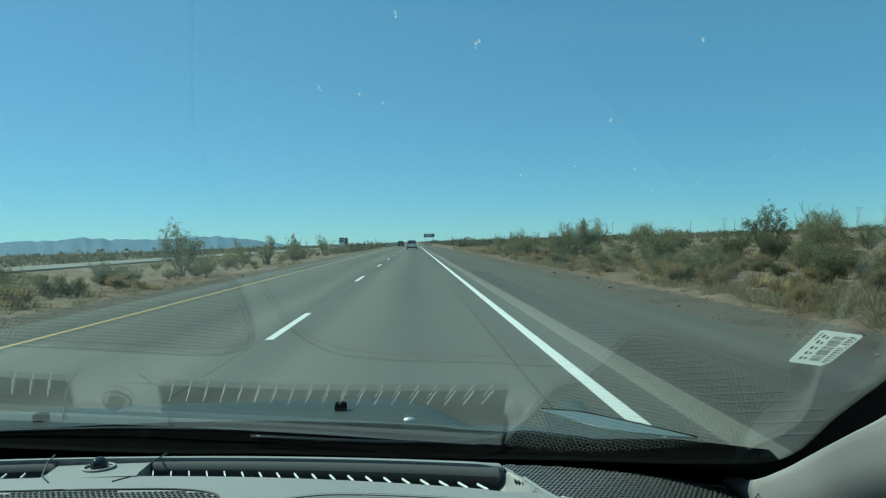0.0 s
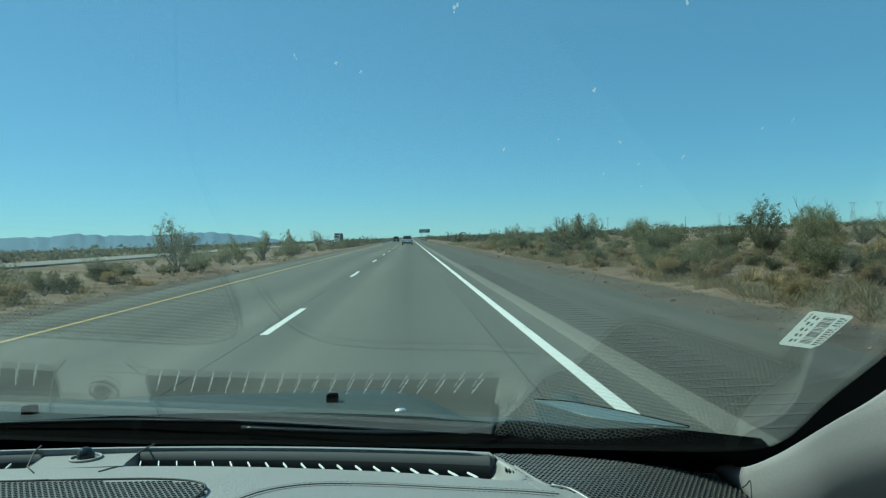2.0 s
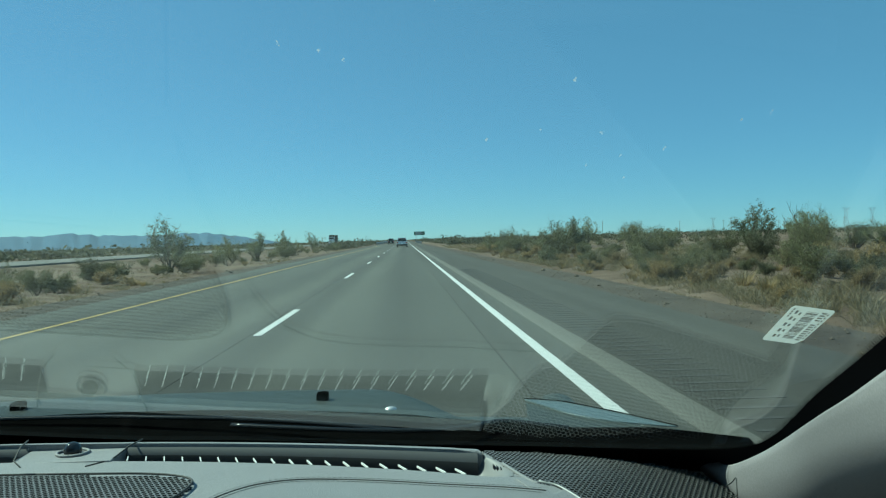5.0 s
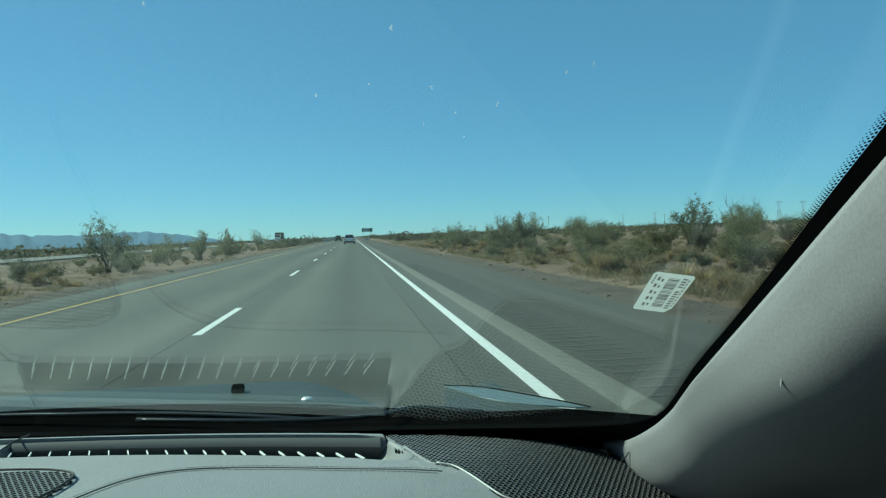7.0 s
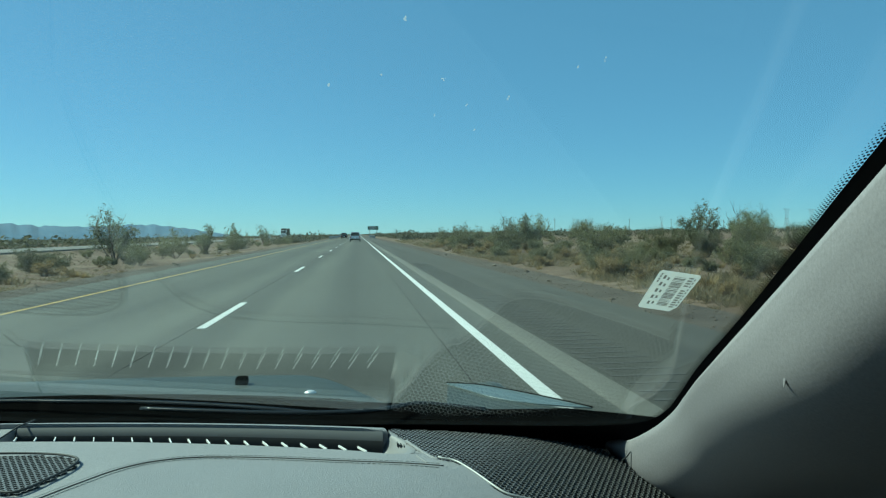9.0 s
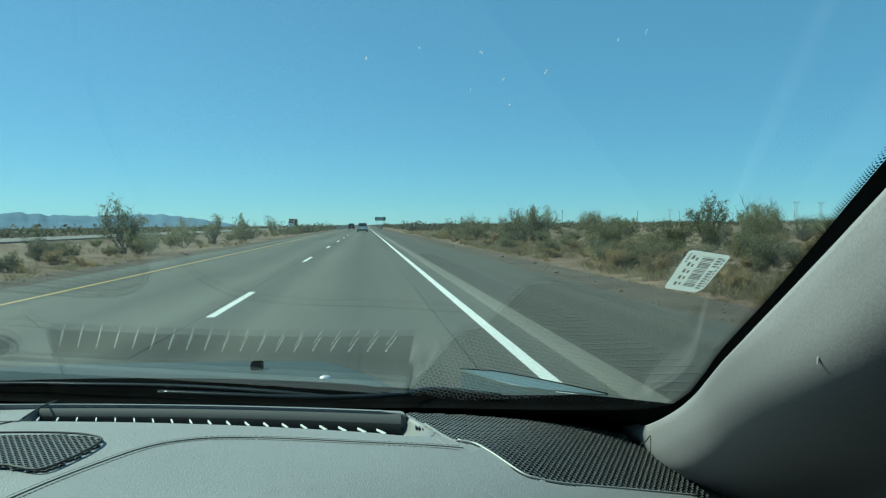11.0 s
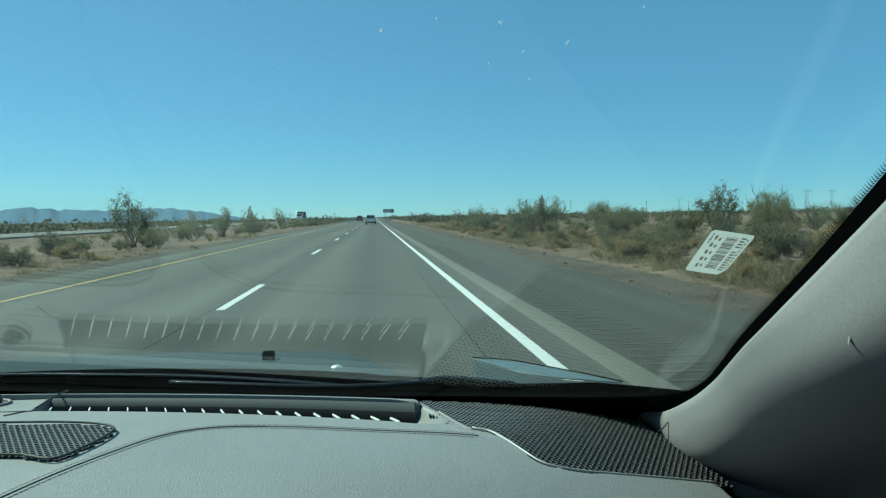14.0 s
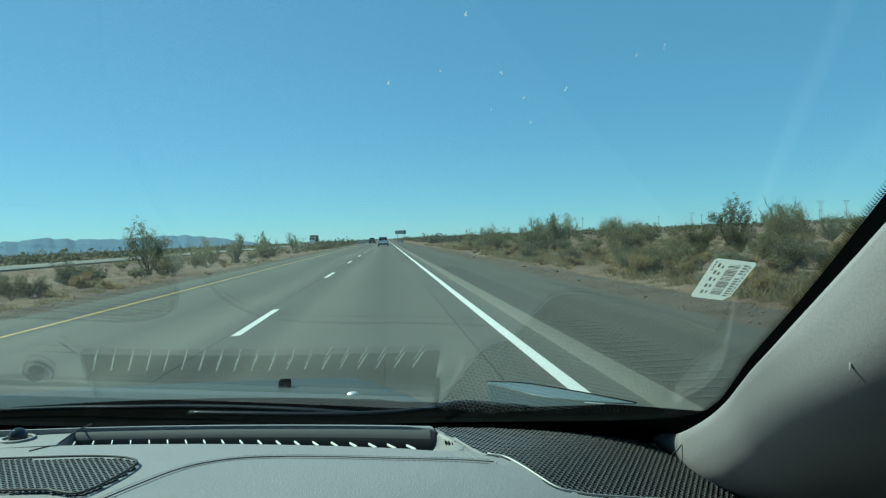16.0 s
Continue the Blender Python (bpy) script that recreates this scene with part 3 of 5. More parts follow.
def low_growth():
    """Knee-high weeds and dry grass between the bushes, past any counting."""
    rng = np.random.default_rng(21)
    vs, fs, k = [], [], 0
    for i in range(11000):
        y = 9 + 120 * rng.random() ** 1.7
        if i % 4:
            x = 6.25 + (9.6 + 0.35 * y) * rng.random() ** 1.6
            thick = 0.27 + 0.70 * noise.noise((x * 0.22, y * 0.12, 1.5)) + (0.16 if 6.9 < x < 9 else 0)
        else:
            x = -(8.7 + 19 * rng.random() ** 1.3)
            thick = 0.02 + 0.7 * noise.noise((x * 0.25, y * 0.12, 5.5))
        if rng.random() > thick * 1.25:
            continue
        s = rng.uniform(0.12, 0.34) * (1.0 if x > 6.6 or x < 0 else 0.45)
        n = 80 if y < 36 else 28
        a = rng.uniform(0, 6.28, n)
        r = s * 0.9 * np.sqrt(rng.random(n))
        base = np.stack([x + r * np.cos(a), y + r * np.sin(a), np.full(n, ground_height(x, y) - 0.02)], 1)
        up = np.stack([rng.normal(0, 0.5, n), rng.normal(0, 0.5, n), rng.uniform(0.35, 0.95, n)], 1) * s
        w = np.stack([np.cos(a + 1.3), np.sin(a + 1.3), rng.normal(0, 0.4, n)], 1) * s * rng.uniform(0.012, 0.032, (n, 1)) * (1.0 if y < 36 else 2.4)
        vs.append(np.stack([base - w * 0.4, base + up * 0.6 + w, base + up, base + up * 0.5 - w], 1).reshape(-1, 3))
        fs += [(k + 4 * j, k + 4 * j + 1, k + 4 * j + 2, k + 4 * j + 3) for j in range(n)]
        k += 4 * n
    me = bpy.data.meshes.new("low_growth")
    me.from_pydata(np.concatenate(vs).tolist(), [], fs)
    me.materials.append(LEAF_MIX)
    tagged(new("low_growth", me), "low tan and green weeds between the desert bushes", "weeds", kind="stuff")


low_growth()


def verge_gravel():
    """Loose stones along both edges of the asphalt, past any counting."""
    rng = np.random.default_rng(33)
    vs, fs, k = [], [], 0
    for i in range(4600):
        y = 3 + 60 * rng.random() ** 1.6
        x = 4.62 + 1.9 * rng.random() if i % 3 else -(7.0 + 1.5 * rng.random())
        r = 0.008 + 0.024 * rng.random() ** 3
        z = -0.03 if -8.3 < x < 6.15 else ground_height(x, y)
        p = rng.uniform(0.6, 1.25, (6, 1)) * np.array([(1, 0, 0), (0, 1, 0), (-1, 0, 0), (0, -1, 0), (0, 0, 0.7), (0, 0, -0.5)]) * r + np.array([x, y, z + r * 0.3])
        vs.append(p)
        for q in range(4):
            fs += [(k + q, k + (q + 1) % 4, k + 4), (k + (q + 1) % 4, k + q, k + 5)]
        k += 6
    me = bpy.data.meshes.new("verge_gravel")
    me.from_pydata(np.concatenate(vs).tolist(), [], fs)
    me.materials.append(ROCK)
    tagged(new("verge_gravel", me), "loose tan gravel stones along the asphalt edge", "gravel", kind="stuff")


verge_gravel()


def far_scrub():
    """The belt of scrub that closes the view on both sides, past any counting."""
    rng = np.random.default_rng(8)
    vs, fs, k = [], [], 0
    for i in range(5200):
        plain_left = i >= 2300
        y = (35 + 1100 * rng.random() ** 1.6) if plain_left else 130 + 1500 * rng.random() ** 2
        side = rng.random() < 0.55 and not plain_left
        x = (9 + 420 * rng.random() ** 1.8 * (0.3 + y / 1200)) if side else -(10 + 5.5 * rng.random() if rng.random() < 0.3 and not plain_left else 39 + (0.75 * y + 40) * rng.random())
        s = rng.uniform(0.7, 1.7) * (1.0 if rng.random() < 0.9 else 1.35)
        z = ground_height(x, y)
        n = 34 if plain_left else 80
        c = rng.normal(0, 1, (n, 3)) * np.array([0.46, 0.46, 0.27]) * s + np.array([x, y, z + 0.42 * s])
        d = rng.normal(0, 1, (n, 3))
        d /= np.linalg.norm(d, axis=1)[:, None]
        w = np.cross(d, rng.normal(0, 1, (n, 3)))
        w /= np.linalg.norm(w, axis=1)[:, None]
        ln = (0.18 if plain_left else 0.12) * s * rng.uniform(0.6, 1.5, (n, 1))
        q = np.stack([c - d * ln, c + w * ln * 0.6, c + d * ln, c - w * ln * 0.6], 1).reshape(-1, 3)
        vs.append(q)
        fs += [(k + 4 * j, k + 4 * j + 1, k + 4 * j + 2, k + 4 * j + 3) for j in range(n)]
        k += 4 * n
    me = bpy.data.meshes.new("far_scrub")
    me.from_pydata(np.concatenate(vs).tolist(), [], fs)
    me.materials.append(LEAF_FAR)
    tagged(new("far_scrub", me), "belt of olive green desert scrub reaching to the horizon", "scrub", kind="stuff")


far_scrub()
for trio in creosote + verde + dry:
    for p, away in zip(trio, (30, 60, 100)):
        if p.name not in used:
            set_plant(p, 14 + rnd.random() * 12, away + rnd.random() * 12, 0.8, 40)


# ---- the car, seen from its front passenger seat ----
MID = -0.43  # centre line of the car
DASH_GREY = surface("dash_vinyl", (0.262, 0.261, 0.268), (0.239, 0.237, 0.244), 7, 0.55, fine=420, bump=0.6, depth=0.0026)
PAD_GREY = surface("dash_leather", (0.242, 0.240, 0.247), (0.219, 0.218, 0.224), 6, 0.5, fine=520, bump=0.5, depth=0.0024)
TRIM_GREY = surface("pillar_fabric", (0.249, 0.236, 0.248), (0.233, 0.221, 0.232), 5, 0.7, fine=500, bump=0.2, depth=0.0008)
GRILLE_GREY = plain("grille_plastic", (0.160, 0.160, 0.164), 0.45)
# Tone between deck and slot: shade running down the wall, as colour.
VENT_WALL = plain("vent_lip_half_shade", (0.095, 0.096, 0.098), 0.55)
SCOOP = plain("scoop_plastic", (0.178, 0.178, 0.182), 0.5)
# Dark plastic of rim and markings; also stands for shade in slot and holes.
DARK_AND_SHADE = plain("dark_plastic_and_shade", (0.022, 0.0225, 0.0225), 0.6)
# Black standing for the shade in holes and gaps behind the panels.
SHADE_BLACK = plain("black_shade", (0.006, 0.006, 0.006), 0.8)
SLAT = plain("slat_plastic", (0.80, 0.80, 0.78), 0.35)
FRIT = surface("black_frit", (0.006, 0.006, 0.006), (0.005, 0.005, 0.005), 30, 0.7, bump=0, spec=0.06)
BLACK_RUBBER = surface("black_rubber", (0.005, 0.005, 0.005), (0.003, 0.003, 0.003), 20, 0.9, bump=0.2, spec=0.0)
# Lighter, bluer copy of the bonnet paint: mirrored sky put into the colour.
SKY_EDGE_PAINT = plain("glossy_sky_tinted_paint", (0.13, 0.165, 0.17), 0.36)
PAINT = surface("grey_paint", (0.075, 0.086, 0.080), (0.067, 0.076, 0.071), 3, 0.48, fine=900, bump=0.05, depth=0.0003, spec=0.2)
SATIN = plain("satin_metal_trim", (0.36, 0.36, 0.355), 0.55, 0.5)
GLINT_METAL = plain("glint_metal", (0.810, 0.810, 0.810), 0.45, 0.6)
THREAD = plain("dark_thread", (0.285, 0.288, 0.28), 0.8)
SEAM_DARK = plain("folded_seam", (0.055, 0.055, 0.053), 0.8)
LABEL_WHITE = thin_paper("label_film", (0.74, 0.75, 0.72), 0.56)
LABEL_INK = thin_paper("label_ink", (0.235, 0.215, 0.212))
SPLAT = thin_paper("dried_insect_mark", (0.66, 0.68, 0.68), 0.55)
GLASS = windscreen_glass("windscreen_glass")

car = tagged(new("car"), "silver car with grey dashboard standing in the highway lane", "car")
car.location = (0, 0, 0)


def bow(x):
    return 0.1556 * (1.2544 - (x + 0.723) ** 2)


def glass_z(x, y):
    return 1.2465 - 0.5676 * (y - 0.512 - bow(x))


def dash_z(x, y):
    return 1.03 - 0.02 * (x + 0.1) - 1.10 * max(0.0, (x - 0.06) * 0.55 + (0.76 - y) * 0.7) ** 2


def on_glass(x, y, d=0.004):
    return (x, y - 0.95 * d, glass_z(x, y) - 0.3 * d)


def build_windscreen():
    verts, faces = [], []
    nx, ny = 30, 18
    for lay in (0, 1):
        for i in range(nx + 1):
            x = -1.36 + 1.87 * i / nx
            for j in range(ny + 1):
                y = bow(x) + 0.065 + 0.967 * j / ny
                z = glass_z(x, y)
                verts.append((x, y + 0.0022 * lay, z + 0.004 * lay))
    n = (nx + 1) * (ny + 1)
    for i in range(nx):
        for j in range(ny):
            a = i * (ny + 1) + j
            q = (a, a + 1, a + ny + 2, a + ny + 1)
            faces += [q, tuple(k + n for k in q[::-1])]
    ob = link_mesh("windscreen", verts, faces, GLASS, car, "clear raked windscreen with dust and insect marks", True)
    return ob


windscreen = build_windscreen()

INNER = spline([(0.286, 0.020), (0.344, 0.269), (0.369, 0.409), (0.392, 0.536), (0.409, 0.652), (0.424, 0.722), (0.434, 0.782), (0.423, 0.833), (0.352, 0.884), (0.205, 0.948), (-0.002, 1.022), (-0.214, 1.058), (-0.463, 1.077), (-0.950, 0.976), (-1.351, 0.836)], 6)
OUTER = spline([(0.344, 0.020), (0.395, 0.266), (0.419, 0.404), (0.443, 0.526), (0.458, 0.639), (0.473, 0.709), (0.492, 0.800), (0.486, 0.905), (0.392, 0.975), (0.225, 1.025), (-0.002, 1.074), (-0.213, 1.117), (-0.460, 1.143), (-0.945, 1.066), (-1.354, 0.932)], 6)
rib = [on_glass(*p) for p in INNER] + [on_glass(*p) for p in OUTER]
k = len(INNER)
link_mesh("frit_band", rib, [(i, i + 1, k + i + 1, k + i) for i in range(k - 1)], FRIT, windscreen, "black printed border")


def build_frit_dots():
    verts, faces = [], []
    run = [np.array(p) for p in spline([(0.286, 0.020), (0.344, 0.269), (0.369, 0.409), (0.392, 0.536), (0.409, 0.652), (0.424, 0.722), (0.434, 0.782), (0.423, 0.833), (0.352, 0.884)], 160)]
    acc = 0.0
    for a, b in zip(run[:-1], run[1:]):
        acc += np.linalg.norm(b - a)
        if acc < 0.0024:
            continue
        acc = 0.0
        d = (b - a) / np.linalg.norm(b - a)
        s = np.array([-d[1], d[0]])
        for r, (off, rad) in enumerate(((0.0011, 0.0009), (0.0028, 0.0007), (0.0043, 0.0005), (0.0056, 0.0004))):
            c = b + s * off + d * (0.0012 if r % 2 else 0)
            m = len(verts)
            for q in range(7):
                t = 2 * math.pi * q / 7
                verts.append(on_glass(c[0] + rad * math.cos(t), c[1] + rad * 1.1 * math.sin(t)))
            faces.append(tuple(range(m, m + 7)))
    ob = link_mesh("frit_dots", verts, faces, FRIT, windscreen, "black printed dots fading into the glass")
    tagged(ob, kind="stuff")


build_frit_dots()


def build_sticker():
    """A paper barcode label on the inside of the glass; its writing is plain bars."""
    o, u, v = Vector((0.3053, 0.5089)), Vector((0.0312, -0.0018)), Vector((0.0056, 0.0572))

    def quad(a0, a1, b0, b1, d):
        return [on_glass(*(o + u * a + v * b), d) for a, b in ((a0, b0), (a1, b0), (a1, b1), (a0, b1))]
    base = [(0.06, 0), (0.95, 0), (1, 0.04), (0.97, 0.86), (0.84, 1), (0.05, 1), (0, 0.96), (0, 0.05)]
    top = [on_glass(*(o + u * a + v * b), 0.0052) for a, b in base]
    low = [on_glass(*(o + u * a + v * b), 0.0047) for a, b in base]
    st = link_mesh("sticker", top + low, [tuple(range(8)), tuple(range(8, 16))] + [(i, (i + 1) % 8, 8 + (i + 1) % 8, 8 + i) for i in range(8)],
                   LABEL_WHITE, car, "white paper barcode label stuck inside the glass")
    verts, faces = [], []

    def bar(a0, a1, b0, b1):
        m = len(verts)
        verts.extend(quad(a0, a1, b0, b1, 0.0056))
        faces.append((m, m + 1, m + 2, m + 3))
    rb = random.Random(3)
    b = 0.10
    while b < 0.86:
        w = rb.choice((0.010, 0.016, 0.026))
        bar(0.40, 0.68, b, b + w)
        b += w + rb.choice((0.008, 0.012, 0.02))
    for i in range(13):
        if i not in (4,):
            bar(0.74, 0.86, 0.08 + 0.064 * i, 0.08 + 0.064 * i + 0.036)
    for i in range(5):
        bar(0.15, 0.21, 0.10 + 0.17 * i, 0.10 + 0.17 * i + 0.09)
        bar(0.26, 0.31, 0.14 + 0.16 * i, 0.14 + 0.16 * i + 0.07)
    for i in range(9):
        bar(0.885, 0.925, 0.10 + 0.085 * i, 0.10 + 0.085 * i + 0.05)
    for i in range(4):
        bar(0.055 + 0.0, 0.095, 0.06 + 0.06 * i, 0.06 + 0.06 * i + 0.042)
    link_mesh("print", verts, faces, LABEL_INK, st)


build_sticker()


def insect_mark(x, y, r, seed):
    rg = random.Random(seed)
    verts, faces = [], []
    for b in range(5):
        cx, cy = x + rg.gauss(0, r * 0.6), y + rg.gauss(0, r * 1.1)
        q = r * rg.uniform(0.25, 0.7)
        m = len(verts)
        for i in range(8):
            t = 2 * math.pi * i / 8
            w = q * rg.uniform(0.6, 1.3)
            verts.append(on_glass(cx + w * math.cos(t), cy + 1.6 * w * math.sin(t), -0.0052))
        faces.append(tuple(range(m, m + 8)))
    link_mesh("insect_mark", verts, faces, SPLAT, windscreen, "small whitish dried mark on the glass")


for i, (x, y, r) in enumerate(((0.037, 0.308, 0.0016), (-0.038, 0.344, 0.0009), (-0.019, 0.345, 0.0011), (-0.007, 0.349, 0.0009), (0.001, 0.299, 0.0012), (0.132, 0.292, 0.0010), (0.106, 0.343, 0.0012), (0.194, 0.351, 0.0009), (0.206, 0.343, 0.0010), (0.143, 0.389, 0.0009), (0.128, 0.374, 0.0009), (0.068, 0.391, 0.0010), (0.096, 0.378, 0.0008), (0.164, 0.379, 0.0010), (0.126, 0.400, 0.0008), (0.150, 0.406, 0.0008))):
    insect_mark(x, y, r * 0.7, i)


# ---- dashboard ----
def near_y(x):
    return 0.936 - 0.27 * (x - MID) ** 2


def far_y(x):
    return 0.988 - 0.19 * (x - MID) ** 2


def rear_y(x):
    return 1.012 - 0.17 * (x - MID) ** 2


# Block under the panels blackened: shade of the gap by the glass as colour.
dashboard = link_mesh("dashboard", [(-1.33, 0.42, 0.60), (0.47, 0.42, 0.60), (0.47, 0.42, 0.955), (-1.33, 0.42, 0.99),
                                    (-1.33, 1.05, 0.60), (0.47, 1.05, 0.60), (0.47, 1.05, 0.955), (-1.33, 1.05, 0.99)],
                      [(0, 1, 2, 3), (4, 7, 6, 5), (3, 2, 6, 7), (0, 4, 5, 1), (0, 3, 7, 4), (1, 5, 6, 2)], SHADE_BLACK, car,
                      "grey padded dashboard with defroster vent and speaker grilles")

VENT_R, BLOCK = 0.113, 0.066
SEAM = [(-0.284, 0.543), (-0.271, 0.605), (-0.255, 0.657), (-0.232, 0.714), (-0.201, 0.773), (-0.178, 0.808), (-0.148, 0.831), (-0.100, 0.842), (-0.022, 0.834), (0.062, 0.817), (0.148, 0.801), (0.186, 0.794)]
EDGE = [(0.122, 0.958), (0.160, 0.850), (0.175, 0.824), (0.193, 0.813), (0.208, 0.789), (0.222, 0.763), (0.236, 0.742), (0.253, 0.735), (0.289, 0.734), (0.369, 0.746), (0.444, 0.760)]
all_x = [-1.25 + (0.120 + 1.25) * i / 40 for i in range(41)]

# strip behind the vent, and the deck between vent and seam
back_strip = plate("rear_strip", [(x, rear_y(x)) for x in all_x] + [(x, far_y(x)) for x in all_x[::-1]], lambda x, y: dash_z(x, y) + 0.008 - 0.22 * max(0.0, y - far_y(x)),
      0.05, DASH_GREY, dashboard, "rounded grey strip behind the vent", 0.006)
back_strip.data.materials.append(SHADE_BLACK)
# Faces towards the glass and underneath blackened: the gap's shade painted on.
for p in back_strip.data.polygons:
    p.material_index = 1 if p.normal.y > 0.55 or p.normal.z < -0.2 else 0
deck = [(x, near_y(x)) for x in all_x] + [(0.149, 0.853), (0.160, 0.850), (0.175, 0.823), (0.190, 0.808)] + [tuple(p) for p in spline(SEAM, 5)[::-1]] + [(-0.33, 0.60), (-0.37, 0.71), (-1.25, 0.71)]
plate("centre_panel", [(-0.276, 0.39), (-0.286, 0.545), (-0.25, 0.70), (-0.30, 0.725), (-1.25, 0.725), (-1.25, 0.39)], lambda x, y: dash_z(x, y) - 0.0025, 0.03, DASH_GREY, dashboard, "", 0.004)
plate("deck", deck, dash_z, 0.05, DASH_GREY, dashboard, "", 0.003)
pad = [tuple(p) for p in spline(SEAM, 6)] + [tuple(p) for p in spline(EDGE, 6)[20:]] + [(0.456, 0.730), (0.43, 0.50), (0.43, 0.39), (-0.274, 0.39)]
plate("pad", pad, lambda x, y: dash_z(x, y) + 0.004, 0.05, PAD_GREY, dashboard, "stitched grey leather-look pad", 0.006, True)


def stitch_line(offset):
    run = spline(SEAM, 60)
    acc, i0 = 0.0, 70
    bm = bmesh.new()
    for a, b in zip(run[i0:-30], run[i0 + 1:-29]):
        acc += np.linalg.norm(b - a)
        if acc < 0.0055:
            continue
        acc = 0.0
        d = (b - a) / np.linalg.norm(b - a)
        s = np.array([d[1], -d[0]])
        c = b + s * offset
        ang = math.atan2(d[1], d[0])
        bmesh.ops.create_cube(bm, size=1, matrix=Matrix.Translation((c[0], c[1], dash_z(c[0], c[1]) + 0.0046)) @ Matrix.Rotation(ang, 4, "Z")
                              @ Matrix.Diagonal((0.0043, 0.0007, 0.0007, 1)))
    part("stitching", bm, THREAD, dashboard, "dark sewn thread along the pad seam")


stitch_line(0.0065)
stitch_line(-0.0055)
tube("piping", [(p[0], p[1], dash_z(p[0], p[1]) + 0.0042) for p in spline(SEAM, 8)[4:-2]], 0.0009, SEAM_DARK, dashboard, "dark folded seam")

# defroster vents on both sides of the sensor block
def build_vent(x0, x1, sgn):
    n = 24
    px = [x0 + (x1 - x0) * i / n for i in range(n + 1)]
    verts, faces = [], []
    for x in px:
        z, yn, yf = dash_z(x, 0.9), near_y(x), far_y(x)
        for y, dz in ((yn - 0.001, -0.002), (yn, -0.034), (yn + 0.035, -0.046), (yf - 0.012, -0.034), (yf - 0.011, -0.018), (yf - 0.008, -0.006), (yf - 0.003, 0.002), (yf + 0.002, 0.0062)):
            verts.append((x, y, z + dz))
    for i in range(n):
        for j in range(7):
            a = i * 8 + j
            faces.append((a, a + 1, a + 9, a + 8))
    vent = link_mesh("defroster_vent", verts, faces, [VENT_WALL, DARK_AND_SHADE], dashboard, "dark defroster slot with thin slats", True)
    # Slot wall below the lip darkened: shade down the slot put into colour.
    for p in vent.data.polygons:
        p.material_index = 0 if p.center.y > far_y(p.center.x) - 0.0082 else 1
    x = x1 - 0.0215 if sgn > 0 else x0 + 0.0215
    step = -0.0243 * sgn
    while (x > x0 + 0.010) if sgn > 0 else (x < x1 - 0.012):
        yn, z = near_y(x), dash_z(x, 0.9)
        prof = [(yn + 0.001, 0.0006), (yn + 0.032, -0.0030), (yn + 0.032, -0.0055), (yn + 0.001, -0.0019)]
        v = [(x - 0.0007 - 0.34 * (y - yn), y, z + d) for y, d in prof] + [(x + 0.0007 - 0.34 * (y - yn), y, z + d) for y, d in prof]
        link_mesh("slat", v, [(0, 1, 2, 3), (7, 6, 5, 4), (0, 4, 5, 1), (1, 5, 6, 2), (2, 6, 7, 3), (3, 7, 4, 0)], SLAT, dashboard)
        x += step


def vent_scoop():
    """The moulded end of the slot, rising to the deck beside the grille."""
    right = spline([(0.149, 0.853), (0.151, 0.875), (0.143, 0.902), (0.124, 0.9315)], 4)
    verts, n, m = [], 10, len(right)
    for i in range(n + 1):
        u = i / n
        for j, r in enumerate(right):
            w = j / (m - 1)
            lx, ly = VENT_R, near_y(VENT_R) + (far_y(VENT_R) - near_y(VENT_R)) * w
            x, y = lx + (r[0] - lx) * u, ly + (r[1] - ly) * u
            verts.append((x, y, dash_z(x, y) - 0.026 * (1 - u * u * (3 - 2 * u)) * math.sin(math.pi * min(1, 0.12 + 0.76 * w)) ** 0.5))
    faces = [(i * m + j, i * m + j + 1, (i + 1) * m + j + 1, (i + 1) * m + j) for i in range(n) for j in range(m - 1)]
    link_mesh("vent_scoop", verts, faces, SCOOP, dashboard, "moulded end of the defroster slot", True)
    corner = [tuple(p) for p in right] + [(0.122, 0.958), (0.160, 0.850)]
    plate("deck_corner", corner, lambda x, y: dash_z(x, y) - 0.0006, 0.05, DASH_GREY, dashboard, "", 0)
    plate("deck_filler", [(0.13, 0.855), (0.165, 0.845), (0.195, 0.812), (0.212, 0.765), (0.16, 0.76)], lambda x, y: dash_z(x, y) - 0.001, 0.03, DASH_GREY, dashboard, "", 0)
    plate("trim_corner", [tuple(p) for p in spline(EDGE, 8)[8:32]] + [(0.190, 0.788), (0.165, 0.800), (0.150, 0.840)], lambda x, y: dash_z(x, y) + 0.0014, 0.012, DASH_GREY, dashboard, "", 0.0006)
    for k in range(3):
        x, y = 0.131 + 0.004 * k, 0.905 - 0.006 * k
        box("marking", (x - 0.0006, x + 0.0006, y - 0.004, y + 0.004, dash_z(x, y) - 0.007, dash_z(x, y) - 0.0028), DARK_AND_SHADE, dashboard)


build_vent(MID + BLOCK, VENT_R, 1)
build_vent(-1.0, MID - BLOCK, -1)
vent_scoop()
box("sensor_block", (MID - BLOCK + 0.002, MID + BLOCK - 0.002, near_y(MID) - 0.004, far_y(MID) + 0.002, 1.0, dash_z(MID, 0.95) + 0.0008), DASH_GREY, dashboard, 0.002)
bm = bmesh.new()
bmesh.ops.create_uvsphere(bm, u_segments=20, v_segments=10, radius=0.0115, matrix=Matrix.Translation((MID, 0.968, dash_z(MID, 0.95) + 0.005)))
part("light_sensor", bm, plain("sensor_lens", (0.02, 0.02, 0.022), 0.08), dashboard, "glossy black domed light sensor", True)
